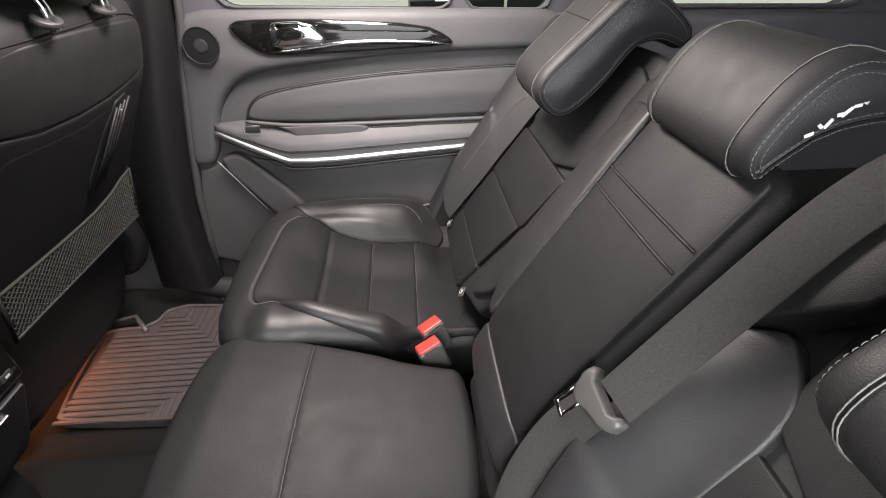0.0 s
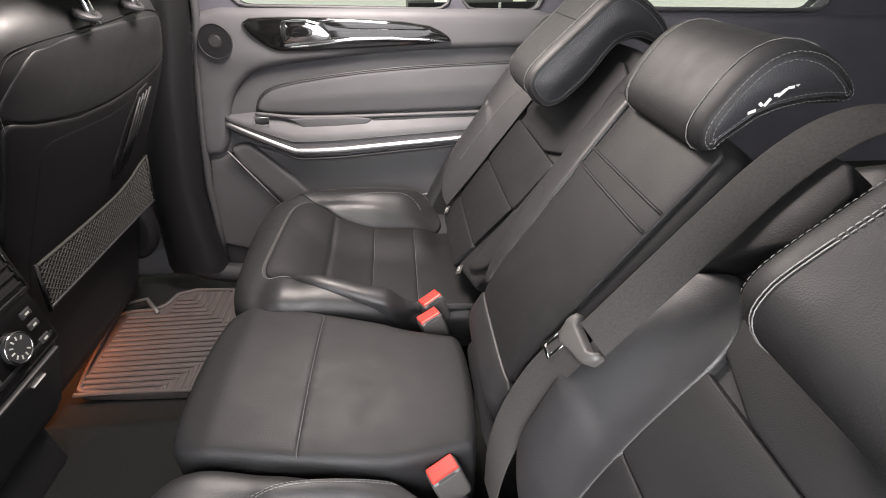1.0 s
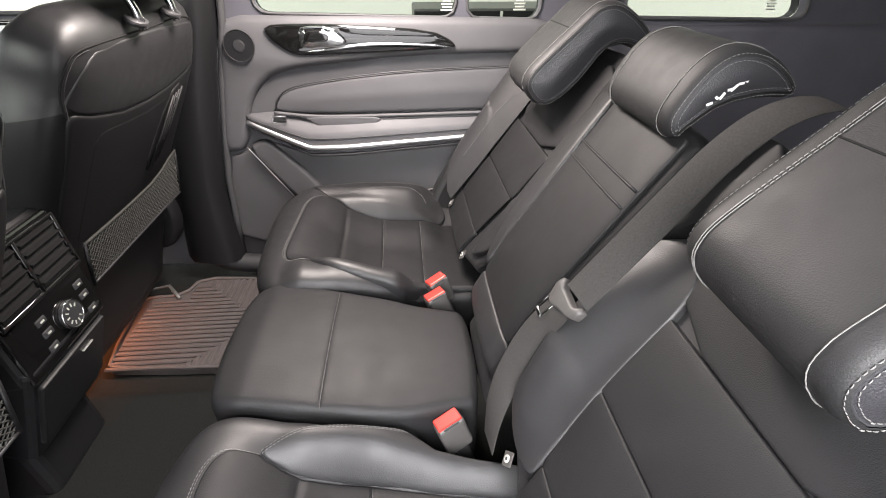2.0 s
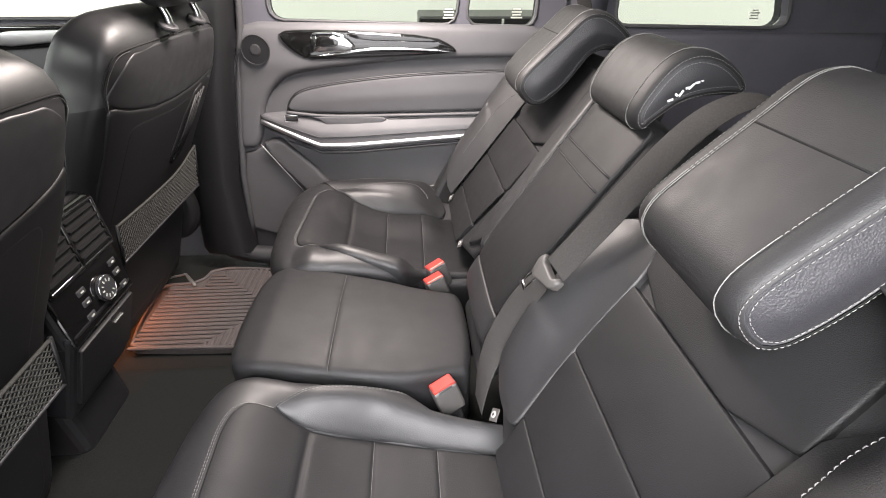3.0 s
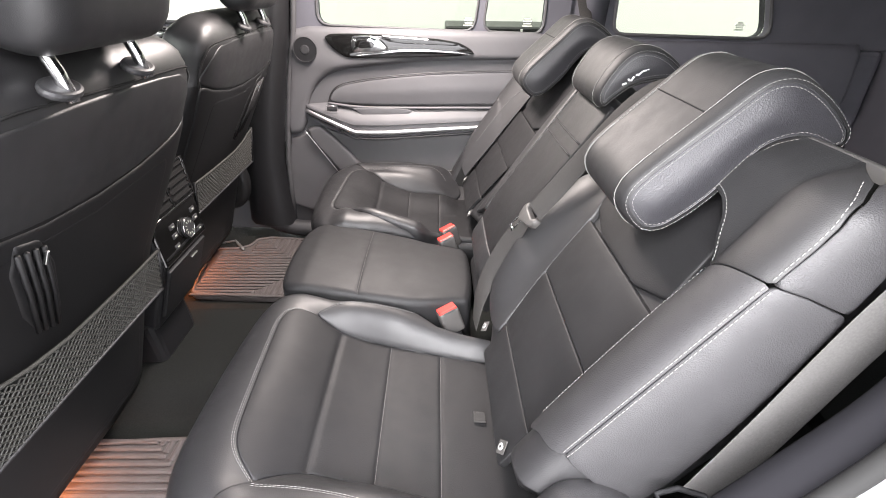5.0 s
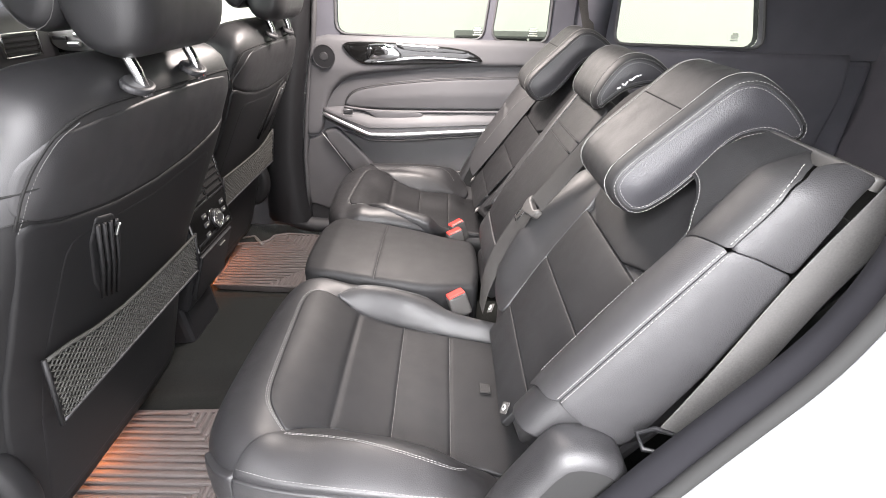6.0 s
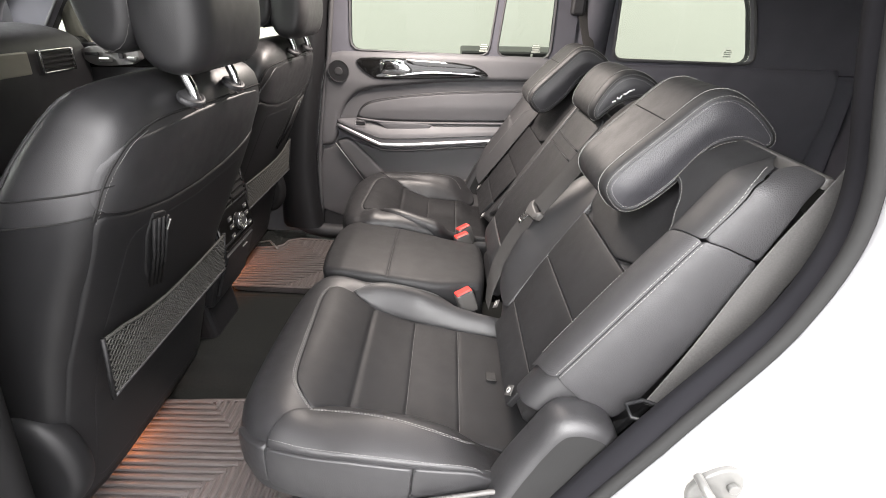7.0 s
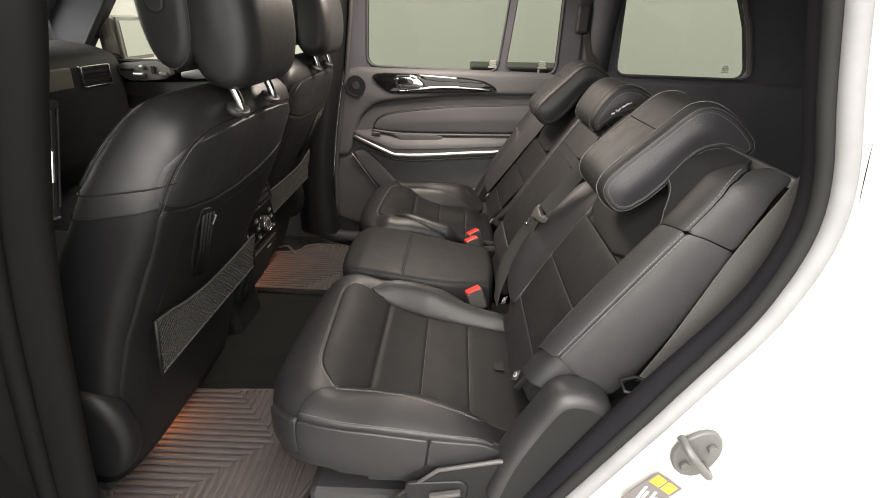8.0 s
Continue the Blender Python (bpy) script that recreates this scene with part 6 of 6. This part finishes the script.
mirror = thing("side_mirror", "white and silver door mirror outside the front window", "side mirror")
mx = pose(-1.585, 0.945, 0.848, 0, 0, 4)
part("shell", block((0.09, 0.25, 0.18), mx, 0.035, 4), WHITE_PAINT, mirror)
part("rim", block((0.012, 0.24, 0.168), mx @ pose(0.046, 0, 0), 0.005, 2), WHITE_PAINT, mirror)
part("glass", block((0.004, 0.21, 0.138), mx @ pose(0.0535, 0, 0), 0.0015), MIRROR, mirror)
part("foot", block((0.07, 0.16, 0.04), pose(-1.58, 0.86, 0.775), 0.015, 3), PLASTIC, mirror)
setting("trim_a_pillar", tube(evenly(rounded(np.array([(-1.86, 0.75, 0.72), (-1.83, 0.75, 0.86), (-1.70, 0.74, 1.03), (-1.52, 0.73, 1.18)]), 3, False), 0.03, False), 0.035, sides=12), PILLAR, "dark windscreen pillar trim")

# ---- right rear door ----
door = thing("rear_door", "closed rear car door with dark trim, chrome handle and armrest", "car door")
LX = lambda z: float(np.interp(z, [0.0, 0.05, 0.318, 0.524, 0.724, 0.78, 1.2], [-0.672, -0.674, -0.663, -0.634, -0.594, -0.575, -0.53]))


def put_door(name, poly, Y, mat, parent=None, label="", r=0.006, thick=0.02, lift=0.0, cuts=1, h=0.02, crown=0.0, crown_r=0.03, bend=None, grooves=(), step=0.007):
    def surf(p):
        y = np.full(len(p), Y) if bend is None else Y + bend(p[:, 0], p[:, 1])
        return np.c_[p[:, 0], y, p[:, 1]], np.tile((0.0, -1.0, 0.0), (len(p), 1))
    return part(name, hang(pad(poly, surf, r=r, thick=thick, lift=lift, cuts=cuts, h=h, crown=crown, crown_r=crown_r, grooves=grooves, step=step)), mat, parent or door, label)


zs = [0.36, 0.45, 0.60, 0.75]
base = put_door("door_base", [(LX(z), z) for z in zs] + [(0.33, 0.745), (0.33, 0.36)], 0.752, TRIM, r=0.010, thick=0.045, h=0.04, cuts=0)
put_door("door_foot", [(LX(z), z) for z in (0.03, 0.15, 0.318, 0.358)] + [(0.33, 0.358), (0.33, 0.03)], 0.752, PLASTIC, r=0.010, thick=0.045, h=0.04, cuts=0)
# upper trim, overhanging the recess
upper_low = [(-0.612, 0.405), (-0.590, 0.412), (-0.566, 0.455), (-0.560, 0.499), (-0.545, 0.545), (-0.516, 0.588), (-0.470, 0.622), (-0.396, 0.637), (-0.25, 0.652), (-0.117, 0.664), (0.152, 0.669), (0.32, 0.669)]
up = put_door("upper_trim", upper_low + [(0.32, 0.752), (0.0, 0.760), (-0.40, 0.766), (-0.575, 0.768), (-0.594, 0.724), (-0.632, 0.524), (-0.650, 0.405)], 0.732, TRIM, label="soft charcoal upper trim", r=0.020, thick=0.01, h=0.014, cuts=1,
              bend=lambda x, z: 0.010 * np.clip((z - 0.70) / 0.07, 0, 1) ** 2 - 0.004 * np.exp(-((z - 0.66) / 0.03) ** 2))
sp = part("speaker", disc(0.039, 0.006, 40, 0.002, pose(-0.542, 0.7225, 0.697, 90)), DEEP_BLACK, door, "round black tweeter grille")
for rr in (0.0385, 0.014):
    part("ring", tube([(-0.542 + rr * math.cos(g), 0.719, 0.697 + rr * math.sin(g)) for g in np.linspace(0, 2 * math.pi, 40, endpoint=False)], 0.0012, closed=True, sides=6, up=(0, 1, 0)), PLASTIC, sp)
part("cone", disc(0.013, 0.004, 24, 0.0015, pose(-0.542, 0.719, 0.697, 90)), PLASTIC, sp)
# handle bezel
bz = put_door("handle_bezel", [(-0.478, 0.744), (-0.464, 0.712), (-0.420, 0.677), (-0.385, 0.669), (-0.20, 0.674), (0.026, 0.683), (0.012, 0.704), (-0.046, 0.730), (-0.246, 0.744), (-0.40, 0.748)], 0.722, GLOSS, label="gloss black handle bezel", r=0.006, thick=0.01, h=0.012, crown=0.004)
put_door("bezel_strip", [(-0.275, 0.697), (-0.20, 0.702), (-0.05, 0.699), (0.010, 0.690), (0.014, 0.686), (-0.10, 0.694), (-0.22, 0.694), (-0.30, 0.684), (-0.375, 0.679), (-0.38, 0.682), (-0.31, 0.689)], 0.717, CHROME, bz, "chrome strip", r=0.002, thick=0.006, h=0.02)
put_door("bezel_inlay", [(-0.30, 0.738), (-0.24, 0.739), (-0.06, 0.727), (-0.02, 0.713), (-0.10, 0.716), (-0.25, 0.720)], 0.7185, GLOSS, bz, "gloss black inlay", r=0.002, thick=0.004, h=0.02)
hd = put_door("door_handle", [(-0.386, 0.735), (-0.376, 0.742), (-0.304, 0.743), (-0.268, 0.712), (-0.266, 0.700), (-0.284, 0.692), (-0.376, 0.688), (-0.388, 0.698)], 0.712, CHROME, door, "chrome inner door handle", r=0.005, thick=0.012, crown=0.005, crown_r=0.02, h=0.010)
put_door("finger_recess", [(-0.374, 0.730), (-0.322, 0.732), (-0.300, 0.708), (-0.372, 0.702)], 0.708, GLOSS, hd, "dark finger recess", r=0.002, thick=0.002, h=0.02)
# padded panel and the recess behind it
pd_ = [(-0.485, 0.520), (-0.478, 0.548), (-0.452, 0.577), (-0.392, 0.594), (-0.26, 0.612), (-0.091, 0.626), (0.15, 0.634), (0.26, 0.634), (0.26, 0.520), (0.092, 0.517), (-0.272, 0.512), (-0.390, 0.514)]
put_door("padded_panel", pd_, 0.734, TRIM, label="padded charcoal leatherette panel", r=0.010, thick=0.03, crown=0.008, crown_r=0.05, h=0.014)
tube_line = lambda pts, Y, rad, fl=1.0: tube([(x, Y, z) for x, z in evenly(rounded(np.array(pts), 2, False), 0.015, False)], rad, sides=8, flat_by=fl, up=(0, 1, 0))
part("panel_piping", tube_line([(-0.484, 0.522), (-0.478, 0.550), (-0.452, 0.580), (-0.392, 0.597), (-0.26, 0.615), (-0.091, 0.629), (0.15, 0.637), (0.26, 0.637)], 0.7335, 0.0022), PLASTIC, door)
part("panel_ledge", tube_line([(-0.484, 0.523), (-0.46, 0.520), (-0.385, 0.510), (-0.272, 0.508), (0.092, 0.512), (0.26, 0.514)], 0.722, 0.005), TRIM, door)


# armrest: sections from front to back, as (y, z) outlines
def armrest():
    xs = [-0.566, -0.550, -0.50, -0.45, -0.395, -0.34, -0.28, -0.10, 0.062, 0.20, 0.28]
    top = np.interp(xs, [-0.566, -0.552, -0.395, -0.277, 0.069, 0.28], [0.512, 0.511, 0.465, 0.467, 0.484, 0.492])
    low = np.interp(xs, [-0.566, -0.552, -0.391, -0.28, 0.056, 0.28], [0.486, 0.477, 0.400, 0.402, 0.428, 0.440])
    rear = np.interp(xs, [-0.566, -0.48, -0.39, 0.3], [0.515, 0.522, 0.510, 0.512])
    dep = np.interp(xs, [-0.566, -0.54, -0.45, -0.38, 0.28], [0.012, 0.024, 0.038, 0.044, 0.044])
    verts, faces, n = [], [], 10
    for x, t, l, r_, d in zip(xs, top, low, rear, dep):
        y0 = 0.745
        sec = [(y0, r_), (y0 - d * 0.45, r_ - 0.006), (y0 - d * 0.85, t + 0.004), (y0 - d, t - 0.004), (y0 - d, t - (t - l) * 0.40), (y0 - d * 0.97, l + 0.022), (y0 - d * 0.90, l + 0.010), (y0 - d * 0.8, l + 0.002), (y0 - d * 0.5, l - 0.004), (y0, l - 0.012)]
        verts += [(x, y, z) for y, z in sec]
    for i in range(len(xs) - 1):
        for k in range(n - 1):
            faces.append((i * n + k, i * n + k + 1, (i + 1) * n + k + 1, (i + 1) * n + k))
    faces.append(tuple(range(n)))
    return hang(mesh_of(verts, faces)), xs, top, low, dep


me, ax, at_, al_, ad = armrest()
arm = part("armrest", me, TRIM, door, "moulded charcoal armrest")
cs = [(x, 0.7435 - d, t - (t - l) * 0.62) for x, t, l, d in zip(ax, at_, al_, ad)]
part("chrome_strip", tube(evenly(np.array(cs), 0.012, False), 0.0074, sides=8, flat_by=0.6, up=(0, 1, 0)), BRIGHT_SATIN, arm, "bright satin strip along the armrest")
gs = [(x, 0.7440 - d, t - (t - l) * 0.22) for x, t, l, d in zip(ax, at_, al_, ad)]
part("groove_line", tube(evenly(np.array(gs), 0.012, False), 0.0016, sides=6, up=(0, 1, 0)), PLASTIC, arm)
ls = [(x, 0.7440 - d * 0.85, l + 0.001) for x, t, l, d in zip(ax, at_, al_, ad)][3:]
part("lower_lip", tube(evenly(np.array(ls), 0.012, False), 0.0045, sides=6, up=(0, 1, 0)), PLASTIC, arm)
# grip recess insert and the window switch
put_door("grip_cup", [(-0.425, 0.508), (-0.405, 0.509), (-0.378, 0.494), (-0.371, 0.479), (-0.217, 0.477), (-0.200, 0.490), (-0.185, 0.506), (-0.30, 0.510)], 0.716, TRIM, arm, "moulded grip recess", r=0.003, thick=0.01, h=0.02)
put_door("grip_shadow", [(-0.185, 0.506), (-0.200, 0.488), (0.20, 0.493), (0.20, 0.508)], 0.720, PLASTIC, arm, r=0.003, thick=0.01, h=0.03)
sw = part("window_switch", block((0.034, 0.006, 0.014), pose(-0.470, 0.7165, 0.507, 20, 0, 0), 0.002), LOWER_TRIM, arm, "black window switch")
part("switch_rim", tube([(-0.470 + 0.019 * a, 0.711, 0.507 + 0.009 * b) for a, b in ((-1, -1), (1, -1), (1, 1), (-1, 1))], 0.0009, closed=True, sides=5, up=(0, 1, 0)), SATIN, sw)
# lower door with its pocket moulding
lowp = put_door("lower_panel", [(-0.652, 0.390), (-0.59, 0.402), (-0.535, 0.440), (-0.40, 0.392), (0.06, 0.42), (0.30, 0.43), (0.30, 0.04), (-0.668, 0.04)], 0.744, LOWER_TRIM, label="black lower door panel", r=0.008, thick=0.02, h=0.03)
put_door("pocket_bar", [(-0.585, 0.420), (-0.530, 0.445), (-0.500, 0.425), (-0.395, 0.315), (-0.37, 0.26), (-0.37, 0.10), (-0.44, 0.10), (-0.455, 0.25), (-0.480, 0.285)], 0.728, LOWER_TRIM, lowp, "raised diagonal pocket moulding", r=0.012, thick=0.02, h=0.016)
part("pocket_line", tube_line([(-0.578, 0.424), (-0.478, 0.278), (-0.452, 0.24), (-0.44, 0.12)], 0.7265, 0.0018), SATIN, lowp, "thin bright edge line")
put_door("pocket_bar", [(0.075, 0.400), (0.105, 0.38), (0.0, 0.215), (-0.02, 0.10), (-0.07, 0.10), (-0.05, 0.215)], 0.732, LOWER_TRIM, lowp, r=0.010, thick=0.02, h=0.016)

# window frame, panes and the division bar
def to_frame(q, w):
    return (q[0], 0.755 + w, q[1])


for nm, outer, hole in (("window_frame", [(-0.60, 0.745), (0.037, 0.745), (0.085, 1.20), (-0.53, 1.20)], [(-0.500, 0.770), (0.020, 0.756), (0.062, 1.11), (-0.482, 1.11)]),
                        ("window_frame", [(0.037, 0.745), (0.335, 0.735), (0.335, 1.20), (0.085, 1.20)], [(0.048, 0.755), (0.252, 0.749), (0.256, 1.10), (0.090, 1.10)])):
    me, rim = holed(outer, hole, to_frame, 0.05)
    fr = part(nm, me, PILLAR, door, "dark window surround")
    pane = part("window_pane", pad(rim, inner_face(0.785), r=0.001, thick=0.004, cuts=0, h=0.2), GLASS, fr, "tinted glass")
    pane.visible_shadow = False
    part("gasket", tube([(q[0], 0.7545, q[1]) for q in evenly(rim, 0.02)], 0.004, closed=True, sides=6, up=(0, 1, 0)), SEAL, fr)
    x1 = max(q[0] for q in rim) - 0.055
    for i, wd in enumerate((0.022, 0.030, 0.026, 0.034)):
        part("print_mark", block((wd, 0.0008, 0.004), pose(x1, 0.7835, 0.772 + 0.0075 * (3 - i)), 0), PALE_MARK, pane)

# pillar trim ahead of the door, sill, and the pillar behind
pr = [(LX(z) - 0.006, z) for z in (0.06, 0.20, 0.318, 0.45, 0.60, 0.75, 0.95, 1.2)]
pv, pf = [], []
for dx, y in ((-0.16, 0.755), (-0.13, 0.715), (-0.09, 0.698), (-0.045, 0.697), (-0.018, 0.706), (-0.004, 0.728), (0.0, 0.75)):
    pv += [(x + dx + 0.03 * max(0, (0.25 - z) / 0.25) * (1 if dx > -0.1 else 0), y - 0.02 * max(0, (0.25 - z) / 0.25), z) for x, z in pr]
n = len(pr)
pf = [(i * n + j, i * n + j + 1, (i + 1) * n + j + 1, (i + 1) * n + j) for i in range(6) for j in range(n - 1)]
bp = thing("pillar_trim", "black moulded pillar trim ahead of the rear door", "pillar trim")
part("cover", hang(mesh_of(pv, pf)), DEEP_BLACK, bp)
part("door_seal", tube([(x + 0.012, 0.742, z) for x, z in pr], 0.010, sides=8, up=(0, 1, 0)), SEAL, bp)
setting("sill_right", joined([tube(evenly(rounded(np.array([(-0.80, 0.735, 0.10), (-0.74, 0.728, 0.05), (-0.64, 0.722, 0.03), (-0.30, 0.725, 0.02)]), 2, False), 0.03, False), 0.032, sides=10)]), PLASTIC, "black moulded sill trim")
setting("trim_c_pillar", tube([(0.40, 0.79, 0.70), (0.41, 0.785, 0.95), (0.44, 0.775, 1.2)], 0.06, sides=12), PILLAR, "dark pillar trim behind the door")
setting("trim_cargo_floor", block((0.9, 1.5, 0.04), pose(0.95, 0, 0.30), 0.005), CARPET, "black cargo floor")

# ---- outside the far windows ----
cab = thing("equipment_cabinet", "low black cabinet standing outside by the wall", "cabinet", at=(0.27, 1.9, -0.5))
part("body", block((0.66, 0.4, 1.2), pose(0, 0, 0.6), 0.01), DARK_CABINET, cab)
part("white_tag", block((0.012, 0.006, 0.05), pose(0.06, -0.203, 1.165), 0.002), WHITE_LABEL, cab)
